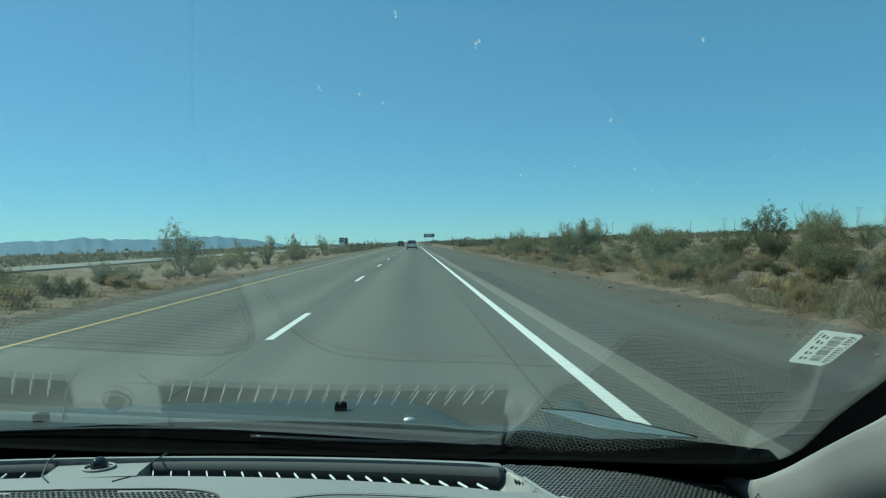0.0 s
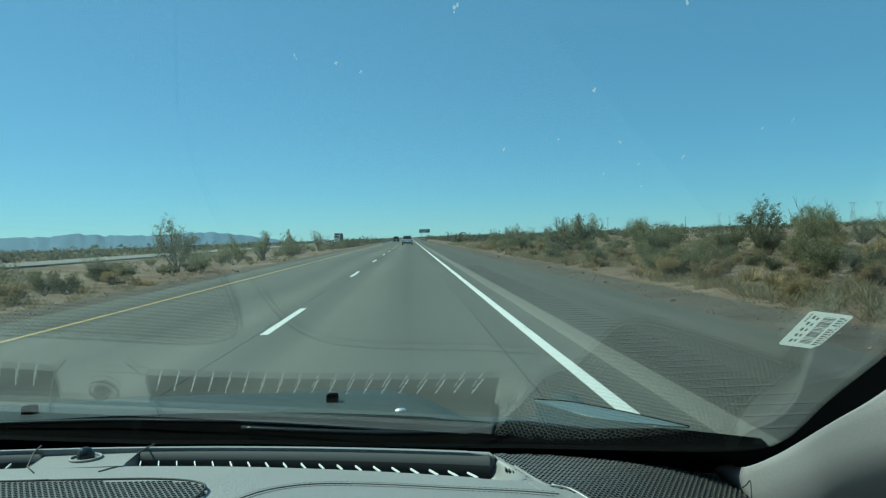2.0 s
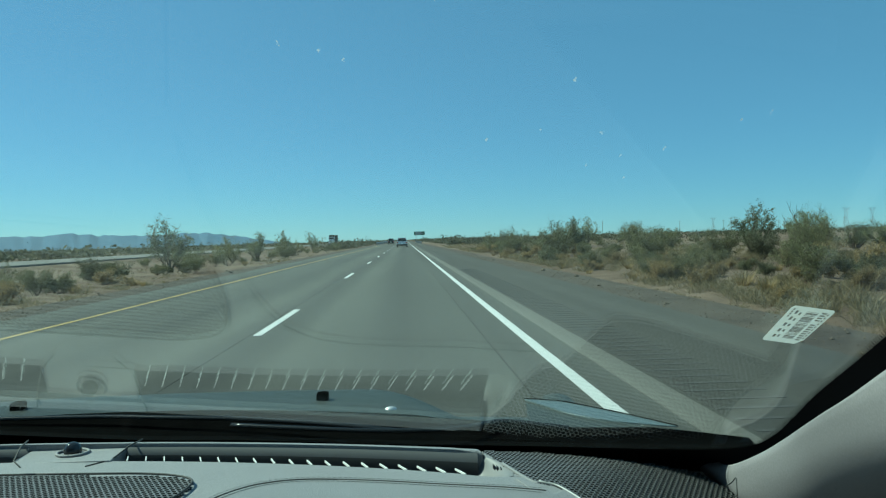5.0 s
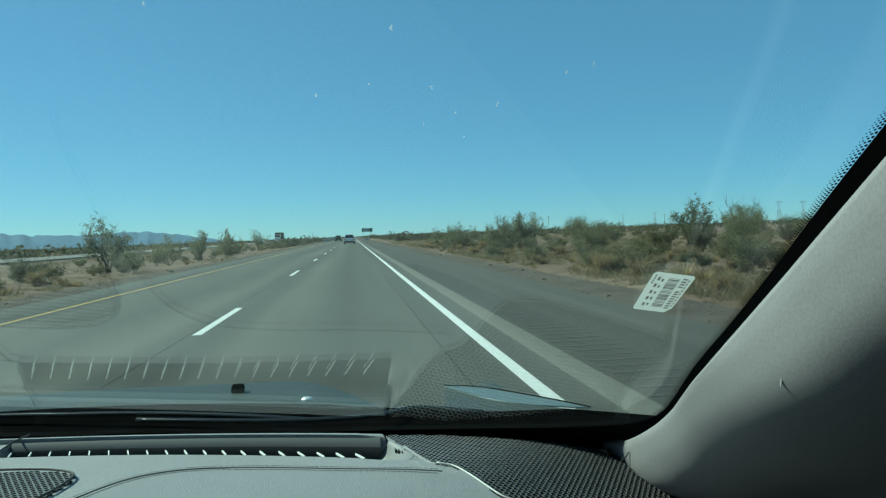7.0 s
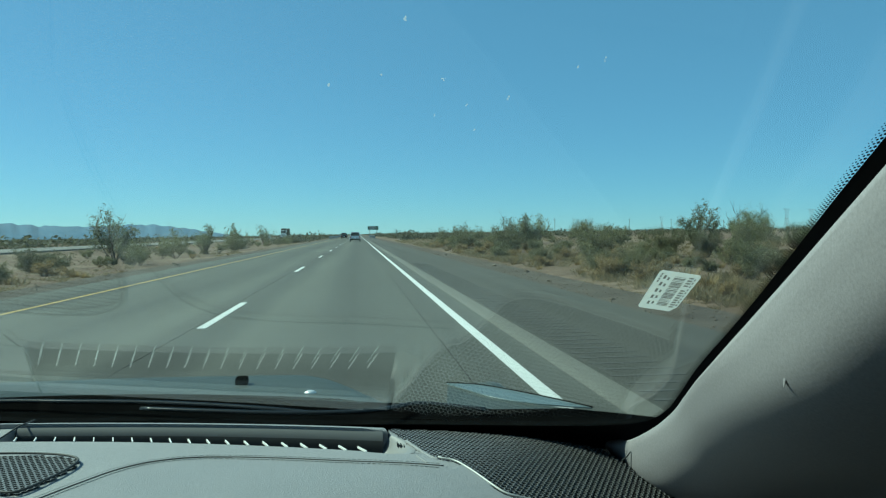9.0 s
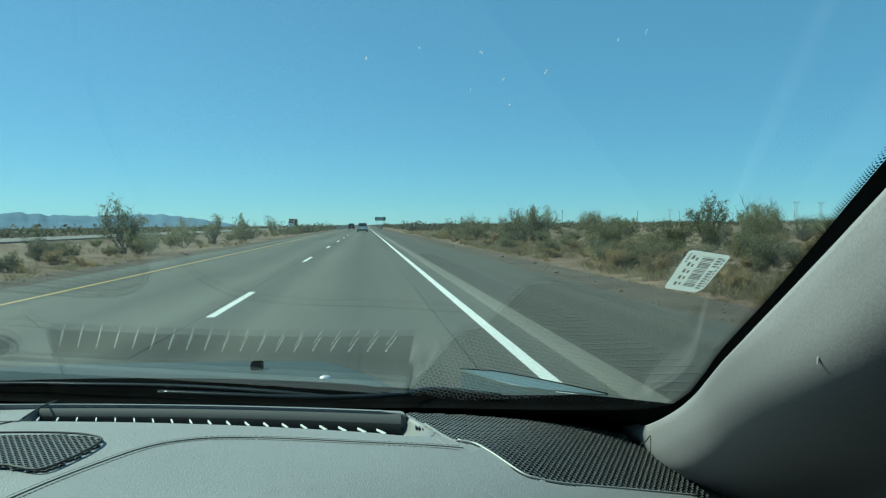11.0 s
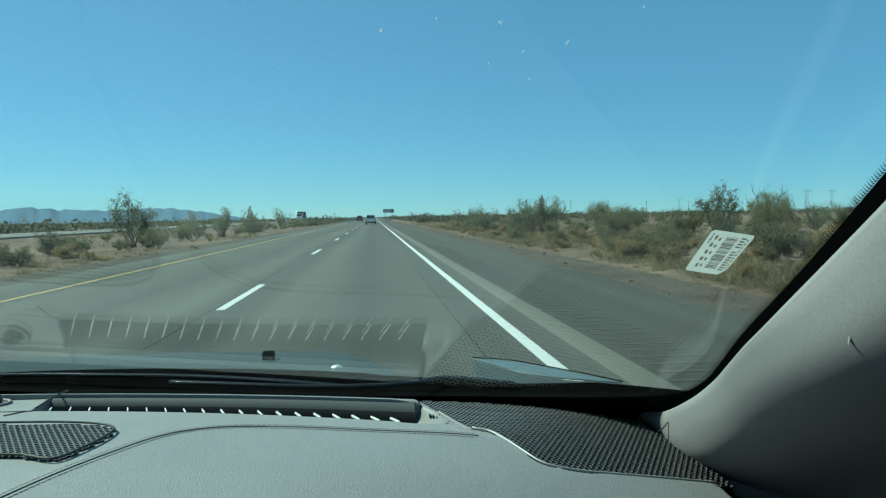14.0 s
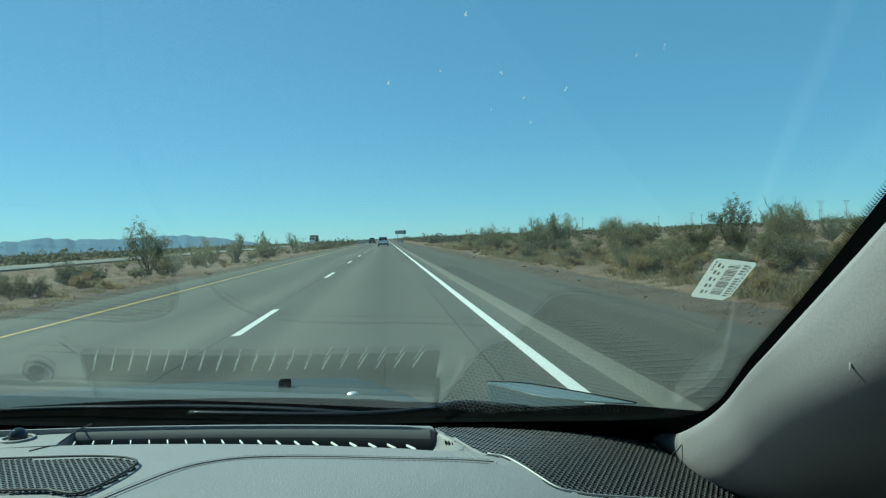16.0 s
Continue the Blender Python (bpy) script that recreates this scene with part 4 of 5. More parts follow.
ring = [(MID + 0.020 * math.cos(a), 0.968 + 0.0165 * math.sin(a), dash_z(MID, 0.95) + 0.002) for a in [2 * math.pi * i / 28 for i in range(29)]]
tube("sensor_ring", ring, 0.0022, DASH_GREY, dashboard, sides=6)


for sx in (-1, 1):
    gap = [(MID + sx * 0.040, near_y(MID) - 0.022), (MID + sx * 0.062, near_y(MID) + 0.004), (MID + sx * 0.072, far_y(MID) - 0.012), (MID + sx * 0.078, rear_y(MID) - 0.006)]
    tube("panel_gap", [(x, y, dash_z(x, y) + (0.0005 if y < far_y(MID) - 0.02 else 0.0085)) for x, y in gap], 0.0011, SEAM_DARK, dashboard, "dark parting line beside the sensor", 5)


def inside(poly, x, y):
    c, j = False, len(poly) - 1
    for i in range(len(poly)):
        (xi, yi), (xj, yj) = poly[i], poly[j]
        if (yi > y) != (yj > y) and x < (xj - xi) * (y - yi) / (yj - yi) + xi:
            c = not c
        j = i
    return c


def grille(name, outline, pitch, rib, lift, under, label):
    """An open mesh: hexagon cells with walls over a cavity, inside a rim."""
    verts, faces = [], []
    x0, x1 = min(p[0] for p in outline), max(p[0] for p in outline)
    y0, y1 = min(p[1] for p in outline), max(p[1] for p in outline)
    rowh, r, row = pitch * 0.866, pitch / math.sqrt(3), 0
    hole = r - rib
    y = y0
    while y < y1:
        x = x0 + (pitch / 2 if row % 2 else 0)
        while x < x1:
            if inside(outline, x, y):
                z = dash_z(x, y) + lift
                m = len(verts)
                for rad, dz in ((r, 0), (hole, 0), (hole, -0.004)):
                    for q in range(6):
                        t = math.pi / 6 + q * math.pi / 3
                        verts.append((x + rad * math.cos(t), y + rad * math.sin(t), z + dz))
                for q in range(6):
                    w = (q + 1) % 6
                    faces += [(m + q, m + w, m + 6 + w, m + 6 + q), (m + 6 + q, m + 6 + w, m + 12 + w, m + 12 + q)]
            x += pitch
        y += rowh
        row += 1
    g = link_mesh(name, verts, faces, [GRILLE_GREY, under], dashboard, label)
    # Hole walls, like the cavity below, take a dark colour for the depth's shade.
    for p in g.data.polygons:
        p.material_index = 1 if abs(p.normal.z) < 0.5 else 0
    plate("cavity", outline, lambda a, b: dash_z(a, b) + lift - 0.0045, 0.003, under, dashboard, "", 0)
    return g


side_out = [tuple(p) for p in spline(EDGE, 5)] + [(0.462, 0.765), (0.450, 0.810), (0.438, 0.839), (0.418, 0.85), (0.400, 0.882), (0.30, 0.912), (0.2, 0.945)]
grille("side_grille", side_out, 0.0064, 0.0009, 0.0, SHADE_BLACK, "grey perforated speaker grille at the dash end")
tube("edge_trim", [(p[0], p[1], dash_z(p[0], p[1]) + 0.004) for p in spline(EDGE, 8)[16:]], 0.0013, SATIN, dashboard, "thin satin trim round the grille")
tube("edge_rim", [(p[0], p[1], dash_z(p[0], p[1]) + 0.0005) for p in spline(EDGE, 8)[4:17]], 0.0022, DASH_GREY, dashboard)
half = [(0.0, 0.874), (0.07, 0.873), (0.126, 0.871), (0.17, 0.862), (0.194, 0.845), (0.197, 0.818), (0.188, 0.778), (0.173, 0.744), (0.143, 0.754), (0.124, 0.759), (0.0, 0.768)]
spk = [tuple(p) for p in spline([(MID + a, b) for a, b in half], 4)]
spk += [(2 * MID - a, b) for a, b in spk[::-1]]
grille("speaker_grille", spk, 0.0068, 0.0010, 0.002, DARK_AND_SHADE, "grey mesh centre speaker grille")
tube("speaker_rim", [(x, y, dash_z(x, y) + 0.0045) for x, y in spk + spk[:1]], 0.0014, DARK_AND_SHADE, dashboard)

# ---- pillar trim ----
EDGE3 = [(0.4075, 0.8802, 1.0122), (0.4197, 0.8471, 1.0298), (0.4264, 0.7829, 1.0636), (0.4197, 0.7187, 1.0991), (0.3941, 0.6396, 1.1355), (0.3699, 0.5683, 1.1675), (0.3517, 0.5042, 1.1970), (0.3406, 0.4466, 1.2284), (0.3289, 0.3874, 1.2610), (0.3166, 0.3347, 1.2886), (0.2971, 0.2504, 1.3328)]
base_row = [(0.4445, 0.9486, 0.9956), (0.4229, 0.9372, 0.9997), (0.434, 0.9138, 0.9878), (0.4321, 0.8733, 0.9873), (0.4399, 0.8332, 0.9805), (0.4939, 0.7552, 0.9136), (0.5155, 0.6537, 0.8344)]
offs = [(0, 0, 0), (-0.003, -0.025, -0.010), (0.004, -0.052, -0.034), (0.032, -0.076, -0.054), (0.085, -0.098, -0.070), (0.19, -0.125, -0.090), (0.24, -0.135, -0.20)]
low_row = [(0.466, 0.9593, 0.9527), (0.4437, 0.9477, 0.958), (0.4552, 0.9244, 0.9454), (0.4529, 0.8838, 0.9456), (0.4605, 0.8435, 0.9393), (0.5254, 0.7762, 0.8401), (0.5452, 0.6636, 0.7254)]
lean = (0.0, -0.33, -0.287, 0.139, 0.739, 0.745, 0.696)
share = (0.0, 0.47, 0.782, 0.929, 0.887, 0.817, 0.947)
cross = [[(x + 0.04, y, z - 0.22) for x, y, z in low_row], low_row, base_row]
for i, e in enumerate(EDGE3[1:]):
    into = (0.309, 0.218, 0.144, 0.126, 0.088, 0.045, 0.0, 0.0, 0.0, 0.0)[i]
    row = []
    for c, o in enumerate(offs):
        p = np.array(e) + np.array(o) * 0.84
        h = e[2] - 1.012 + o[2] * 0.5
        q = np.array(base_row[c]) + np.array((-lean[c] * h, -lean[c] * h * 0.5, h))
        w = into * share[c]
        row.append(tuple(p * (1 - w) + q * w))
    cross.append(row)
cols = [spline([row[c] for row in cross], 6) for c in range(7)]
fine = [spline([col[i] for col in cols], 5) for i in range(len(cols[0]))]
nv = len(fine[0])
verts = [p for row in fine for p in row]
faces = [(i * nv + j, i * nv + j + 1, (i + 1) * nv + j + 1, (i + 1) * nv + j) for i in range(len(fine) - 1) for j in range(nv - 1)]
pillar = link_mesh("pillar_trim", verts, faces, TRIM_GREY, car, "pale grey moulded windscreen pillar trim", True)
sol = pillar.modifiers.new("thickness", "SOLIDIFY")
sol.thickness, sol.offset = 0.004, 1.0
# Unseen far-side copy, added to close the cabin against sky light.
far_pillar = link_mesh("pillar_trim", [(2 * MID - p[0], p[1], p[2]) for p in verts], [q[::-1] for q in faces], TRIM_GREY, car, "pale grey moulded windscreen pillar trim", True)
sol = far_pillar.modifiers.new("thickness", "SOLIDIFY")
sol.thickness, sol.offset = 0.004, 1.0

clip_at = (0.3379, 0.4029, 1.2050)
bm = bmesh.new()
bmesh.ops.create_uvsphere(bm, u_segments=12, v_segments=8, radius=1, matrix=Matrix.Translation(clip_at) @ Matrix.Rotation(0.15, 4, "X") @ Matrix.Diagonal((0.0005, 0.0012, 0.0080, 1)))
part("clip_cover", bm, TRIM_GREY, pillar, "small moulded clip cover", True)

# Thin dark tube modelled in place of a hooked shadow on the foot.
SHADOW_LINE = plain("dark_shadow_line", (0.02, 0.022, 0.022), 0.6)
tube("foot_shadow", spline([(0.391, 0.800, 1.022), (0.3935, 0.790, 1.030), (0.396, 0.785, 1.037), (0.393, 0.777, 1.030), (0.390, 0.770, 1.022)], 4), 0.0007, SHADOW_LINE, pillar, "thin dark tube drawn for a hooked shadow at the trim foot", 6)

# ---- bonnet, wipers, cowl ----
def hood_rear(x):
    return 1.345 - 0.22 * max(x, -0.75) - 0.19 * max(x, -0.75) ** 2 - 0.20 * max(0.0, x) ** 1.6


def hood_z(x, y):
    z = 0.988 - 0.34 * max(0.0, y - 1.41) ** 2 - 0.03 * (x - MID) ** 2
    t = min(1.0, max(0.0, (x - (0.0 + 0.30 * (1.5 - y))) / 0.22))
    return z - 0.07 * t * t * (3 - 2 * t)


hx = [-1.34 + 1.90 * i / 70 for i in range(71)]
hy = [1.07 * (j / 44) ** 1.5 for j in range(45)]
hv = [(x, y + hood_rear(x), hood_z(x, y + hood_rear(x))) for y in hy for x in hx]
hf = [(j * 71 + i, j * 71 + i + 1, (j + 1) * 71 + i + 1, (j + 1) * 71 + i) for j in range(44) for i in range(70)]
hood = link_mesh("bonnet", hv, hf, PAINT, car, "silver-blue bonnet mirroring the sky", True)
crest = spline([(0.262, 1.432), (0.325, 1.404), (0.374, 1.353), (0.439, 1.270), (0.491, 1.193)], 5)
inner = spline([(0.263, 1.424), (0.298, 1.358), (0.336, 1.290), (0.391, 1.242), (0.456, 1.206)], 5)
plate("bonnet_edge", [tuple(p) for p in crest] + [tuple(p) for p in inner[::-1]], lambda x, y: 0.984, 0.0025, SKY_EDGE_PAINT, hood, "raised bonnet edge with mirrored sky in its colour", 0.001)
plate("bonnet_corner", [tuple(p) for p in inner] + [(0.491, 1.190)] + [(x, hood_rear(x) - 0.003) for x in (0.49, 0.44, 0.39, 0.34, 0.29, 0.24)], lambda x, y: 0.9805, 0.0025, PAINT, hood, "", 0.0)
tube("edge_gap", [(p[0], p[1], 0.9845) for p in crest], 0.0016, BLACK_RUBBER, hood, "dark parting line along the bonnet edge", 5)
# Added stud stands in for a sun glint on the cowl edge.
bm = bmesh.new()
bmesh.ops.create_uvsphere(bm, u_segments=20, v_segments=12, radius=1, matrix=Matrix.Translation((-0.012, 1.385, 0.982)) @ Matrix.Diagonal((0.012, 0.009, 0.006, 1)))
part("bonnet_glint", bm, GLINT_METAL, hood, "small bright stud put in for a sun glint", True)
for nx in (-0.157, -0.777):
    bm = box_into(bmesh.new(), nx - 0.012, nx + 0.012, 1.465, 1.492, hood_z(nx, 1.48) - 0.004, hood_z(nx, 1.48) + 0.016, 0.005)
    part("washer_nozzle", bm, BLACK_RUBBER, hood, "black plastic washer nozzle")
cv = []
for x in [-1.33 + 1.89 * i / 30 for i in range(31)]:
    t = min(1.0, max(0.0, (x - 0.30) / 0.15))
    up = 0.015 * t * t * (3 - 2 * t)
    cv += [(x, 0.93 + bow(x), 0.985), (x, 1.0 + bow(x), 0.966 + 0.6 * up), (x, 0.5 * (1.0 + bow(x) + hood_rear(x)), 0.966 + up), (x, hood_rear(x) - 0.004, 0.979 + up), (x, hood_rear(x) - 0.002, 0.95)]
link_mesh("cowl", cv, [(5 * i + j, 5 * i + j + 1, 5 * i + j + 6, 5 * i + j + 5) for i in range(30) for j in range(4)], BLACK_RUBBER, car, "black plastic cowl panel", True)
WIPER = surface("wiper_black", (0.03, 0.03, 0.03), (0.02, 0.02, 0.02), 20, 0.22, bump=0.05)
tube("wiper", spline([(-1.1, 1.40, 0.984), (-0.618, 1.372, 0.989), (-0.423, 1.336, 0.991), (-0.295, 1.308, 0.992), (-0.189, 1.276, 0.992), (-0.086, 1.239, 0.991), (0.012, 1.203, 0.988)], 6),
     0.0055, WIPER, car, "black wiper arm at rest", flat=0.8)
tube("wiper", spline([(-0.30, 1.292, 0.985), (-0.185, 1.252, 0.987), (-0.05, 1.214, 0.988), (0.06, 1.197, 0.99), (0.127, 1.210, 0.99), (0.194, 1.246, 0.988), (0.30, 1.20, 0.985)], 6),
     0.0055, WIPER, car, "black wiper arm at rest", flat=0.8)

# ---- cabin shell, body and wheels close the car round the camera ----
LINING = surface("headliner_fabric", (0.168, 0.164, 0.158), (0.140, 0.136, 0.130), 6, 0.9)
CLEAR_SIDE = side_glass("side_glass", (0.74, 0.82, 0.80))
DARKENED_SIDE = side_glass("darkened_side_glass", (0.16, 0.18, 0.18))
# Near black: shade of the cabin corner is put into the panel colour.
DOOR_DARK = surface("shaded_door_plastic", (0.022, 0.022, 0.022), (0.016, 0.016, 0.016), 8, 0.6, spec=0.25)
box("headliner", (-1.17, 0.33, -1.7, 0.18, 1.50, 1.56), LINING, car, 0.01)
box("rear_wall", (-1.30, 0.44, -1.78, -1.70, 0.25, 1.06), DOOR_DARK, car)
box("rear_window", (-1.22, 0.36, -1.745, -1.740, 1.06, 1.50), CLEAR_SIDE, car, 0.0, "clear green-tinted rear window")
box("door_panel", (0.462, 0.57, -1.70, 0.555, 0.25, 1.035), DOOR_DARK, car, 0.03, "door panel blackened for the cabin shade")
box("door_front", (0.466, 0.57, 0.557, 0.86, 0.25, 0.90), DOOR_DARK, car, 0.02)
box("door_panel", (-1.40, -1.33, -1.70, 0.55, 0.25, 0.97), DOOR_DARK, car, 0.01, "door panel blackened for the cabin shade")
for x0, x1 in ((0.40, 0.47), (-1.33, -1.26)):
    for y0, y1 in ((-0.36, -0.25), (-1.70, -1.42)):
        box("rear_pillar", (x0, x1, y0, y1, 0.97, 1.52), DOOR_DARK, car, 0.01)
for sx, x0 in ((1, 0.575), (-1, -1.385)):
    bm = box_into(bmesh.new(), x0 - 0.004, x0 + 0.004, -1.70, 0.45, 0.97, 1.52)
    bmesh.ops.transform(bm, matrix=Matrix.Translation((x0, 0, 0.97)) @ Matrix.Shear("XY", 4, (-0.06 * sx, 0)) @ Matrix.Translation((-x0, 0, -0.97)), verts=bm.verts)
    # Left pane is unseen; its dark tint is added to block sky light.
    part("side_window", bm, CLEAR_SIDE if sx > 0 else DARKENED_SIDE, car, "clear green-tinted side window" if sx > 0 else "unseen side window darkened against sky light")
box("floor_pan", (-1.33, 0.47, -2.2, 2.35, 0.20, 0.30), BLACK_RUBBER, car)
box("fender", (0.46, 0.56, 0.60, 2.32, 0.42, 0.80), PAINT, car, 0.04)
box("fender", (-1.42, -1.32, 0.60, 2.32, 0.42, 0.80), PAINT, car, 0.04)
box("roof_panel", (-1.22, 0.38, -1.80, 0.17, 1.56, 1.60), PAINT, car, 0.018, "grey painted roof")
box("door_skin", (0.575, 0.60, -1.70, 0.60, 0.32, 0.97), PAINT, car, 0.01, "grey painted door")
box("door_skin", (-1.43, -1.405, -1.70, 0.60, 0.32, 0.97), PAINT, car, 0.01, "grey painted door")
box("tail_gate", (-1.34, 0.50, -2.28, -1.80, 0.40, 1.05), PAINT, car, 0.06, "grey painted tail")
box("sill", (0.52, 0.58, -1.0, 1.15, 0.22, 0.40), PAINT, car, 0.02)
box("sill", (-1.44, -1.38, -1.0, 1.15, 0.22, 0.40), PAINT, car, 0.02)
box("bumper", (-1.36, 0.50, 2.26, 2.42, 0.22, 0.50), PAINT, car, 0.05)
for wx in (-1.30, 0.44):
    for wy in (-1.35, 1.55):
        bm = bmesh.new()
        bmesh.ops.create_cone(bm, cap_ends=True, segments=32, radius1=0.33, radius2=0.33, depth=0.2,
                              matrix=Matrix.Translation((wx, wy, 0.333)) @ Matrix.Rotation(math.pi / 2, 4, "Y"))
        part("tyre", bm, BLACK_RUBBER, car)


# ---- other traffic ----
TYRE = surface("tyre_rubber", (0.03, 0.03, 0.03), (0.02, 0.02, 0.02), 12, 0.8, bump=0.3)
RIM = plain("alloy_rim", (0.5, 0.5, 0.5), 0.35, 0.8)
CAR_GLASS = plain("dark_car_glass", (0.015, 0.02, 0.022), 0.06)
TAIL = plain("tail_lamp_red", (0.35, 0.02, 0.02), 0.25)
HEAD = plain("head_lamp_clear", (0.7, 0.72, 0.72), 0.1)
PLATE_WHITE = plain("plate_white", (0.7, 0.7, 0.7), 0.5)


def extruded(bm, profile, x0, x1, taper=0.0, split=99.0):
    """A body from its side profile (y, z), narrowing above the height split."""
    left, right = [], []
    for y, z in profile:
        d = taper * max(0.0, z - split)
        left.append(bm.verts.new((x0 + d, y, z)))
        right.append(bm.verts.new((x1 - d, y, z)))
    bm.faces.new(left)
    bm.faces.new(right[::-1])
    n = len(profile)
    for i in range(n):
        j = (i + 1) % n
        bm.faces.new((left[i], right[i], right[j], left[j]))
    return bm


def wheel(parent, x, y, r, w=0.22):
    bm = bmesh.new()
    bmesh.ops.create_cone(bm, cap_ends=True, segments=24, radius1=r, radius2=r, depth=w,
                          matrix=Matrix.Translation((x, y, r)) @ Matrix.Rotation(math.pi / 2, 4, "Y"))
    wh = part("wheel", bm, TYRE, parent)
    bm = bmesh.new()
    bmesh.ops.create_cone(bm, cap_ends=True, segments=20, radius1=r * 0.62, radius2=r * 0.62, depth=w + 0.02,
                          matrix=Matrix.Translation((x, y, r)) @ Matrix.Rotation(math.pi / 2, 4, "Y"))
    part("rim", bm, RIM, wh)


def motor_car(name, label, colour, width, length, height, tall):
    """A car with its nose towards +y."""
    root = tagged(new(name), label, "car", "traffic on the highway")
    paint = plain(name + "_paint", colour, 0.18, 0.4)
    h, w, l2 = height, width / 2, length / 2
    belt = h * 0.58
    lower = [(-l2, 0.32), (-l2 - 0.02, belt * 0.7), (-l2 + 0.08, belt), (l2 - 1.1, belt), (l2 - 0.2, belt * 0.82), (l2, belt * 0.6), (l2 - 0.02, 0.28), (0, 0.22)]
    bm = extruded(bmesh.new(), lower, -w, w, 0.15, belt * 0.7)
    bmesh.ops.bevel(bm, geom=list(bm.edges), offset=0.05, segments=2, affect="EDGES", profile=0.6)
    body = part("body", bm, paint, root)
    back = -l2 + (0.15 if tall else 0.75)
    roof = [(back, belt - 0.02), (back + (0.28 if tall else 0.55), h - 0.02), (back + 0.7, h), (l2 - 2.0, h - 0.03), (l2 - 1.15, belt - 0.02)]
    bm = extruded(bmesh.new(), roof, -w + 0.06, w - 0.06, 0.32, belt)
    bmesh.ops.bevel(bm, geom=list(bm.edges), offset=0.04, segments=2, affect="EDGES", profile=0.6)
    part("roof", bm, paint, root)
    zb, zt = belt + 0.05, h - 0.12
    inset = 0.32 * (zt - belt)
    y1 = back + (0.28 if tall else 0.55) * (zb - belt) / (h - belt) - 0.02
    y2 = back + (0.28 if tall else 0.55) * (zt - belt) / (h - belt) - 0.02
    v = [(-w + 0.16, y1, zb), (w - 0.16, y1, zb), (w - 0.16 - inset, y2, zt), (-w + 0.16 + inset, y2, zt)]
    v += [(x, y + 0.04, z) for x, y, z in v]
    cube = [(0, 1, 2, 3), (7, 6, 5, 4), (0, 4, 5, 1), (1, 5, 6, 2), (2, 6, 7, 3), (3, 7, 4, 0)]
    link_mesh("rear_window", v, cube, CAR_GLASS, root)
    f1, f2 = l2 - 1.15 - 0.85 * (zb - belt) / (h - 0.03 - belt) + 0.03, l2 - 1.15 - 0.85 * (zt - belt) / (h - 0.03 - belt) + 0.03
    v = [(-w + 0.16, f1, zb), (w - 0.16, f1, zb), (w - 0.16 - inset, f2, zt), (-w + 0.16 + inset, f2, zt)]
    v += [(x, y - 0.04, z) for x, y, z in v]
    link_mesh("windscreen", v, cube, CAR_GLASS, root)
    for sx in (-1, 1):
        xa, xb = sx * (w - 0.07), sx * (w - 0.07 - inset * 0.92)
        for ya, yb in ((y2 + 0.35, (y2 + f2) / 2 - 0.06), ((y2 + f2) / 2 + 0.06, f2 - 0.05)):
            v = [(xa, ya - 0.1, zb), (xa, yb + 0.1, zb), (xb, yb, zt), (xb, ya, zt)]
            v += [(x - sx * 0.04, y, z) for x, y, z in v]
            link_mesh("side_window", v, cube, CAR_GLASS, root)
        box("tail_lamp", (sx * w - sx * 0.30 if sx > 0 else -w + 0.06, w - 0.06 if sx > 0 else -w + 0.30, -l2 - 0.03, -l2 + 0.12, belt * 0.74, belt * 0.92), TAIL, body, 0.02)
        box("head_lamp", (w - 0.42 if sx > 0 else -w + 0.06, w - 0.06 if sx > 0 else -w + 0.42, l2 - 0.3, l2 + 0.005, belt * 0.62, belt * 0.76), HEAD, body, 0.03)
        for y in (-l2 + 0.85, l2 - 0.9):
            wheel(root, sx * (w - 0.12), y, 0.34)
    box("number_plate", (-0.16, 0.16, -l2 - 0.045, -l2 - 0.02, belt * 0.58, belt * 0.72), PLATE_WHITE, body)
    box("bumper", (-w + 0.02, w - 0.02, -l2 - 0.06, -l2 + 0.1, 0.34, 0.52), BLACK_RUBBER, body, 0.03)
    return root


suv = motor_car("suv", "silver estate car standing on the highway lane", (0.62, 0.63, 0.63), 1.88, 4.7, 1.68, True)
suv.matrix_basis = pose(-0.45, 122, 0)
dark_car = motor_car("dark_car", "dark hatchback car standing on the overtaking lane", (0.03, 0.033, 0.035), 1.85, 4.7, 1.72, True)
dark_car.matrix_basis = pose(-3.95, 205, 0)
white_car = motor_car("white_saloon", "white saloon car on the opposite carriageway", (0.78, 0.79, 0.78), 1.82, 4.7, 1.46, False)
white_car.matrix_basis = pose(-30.4, 240, -0.10, 0, 0, 180)


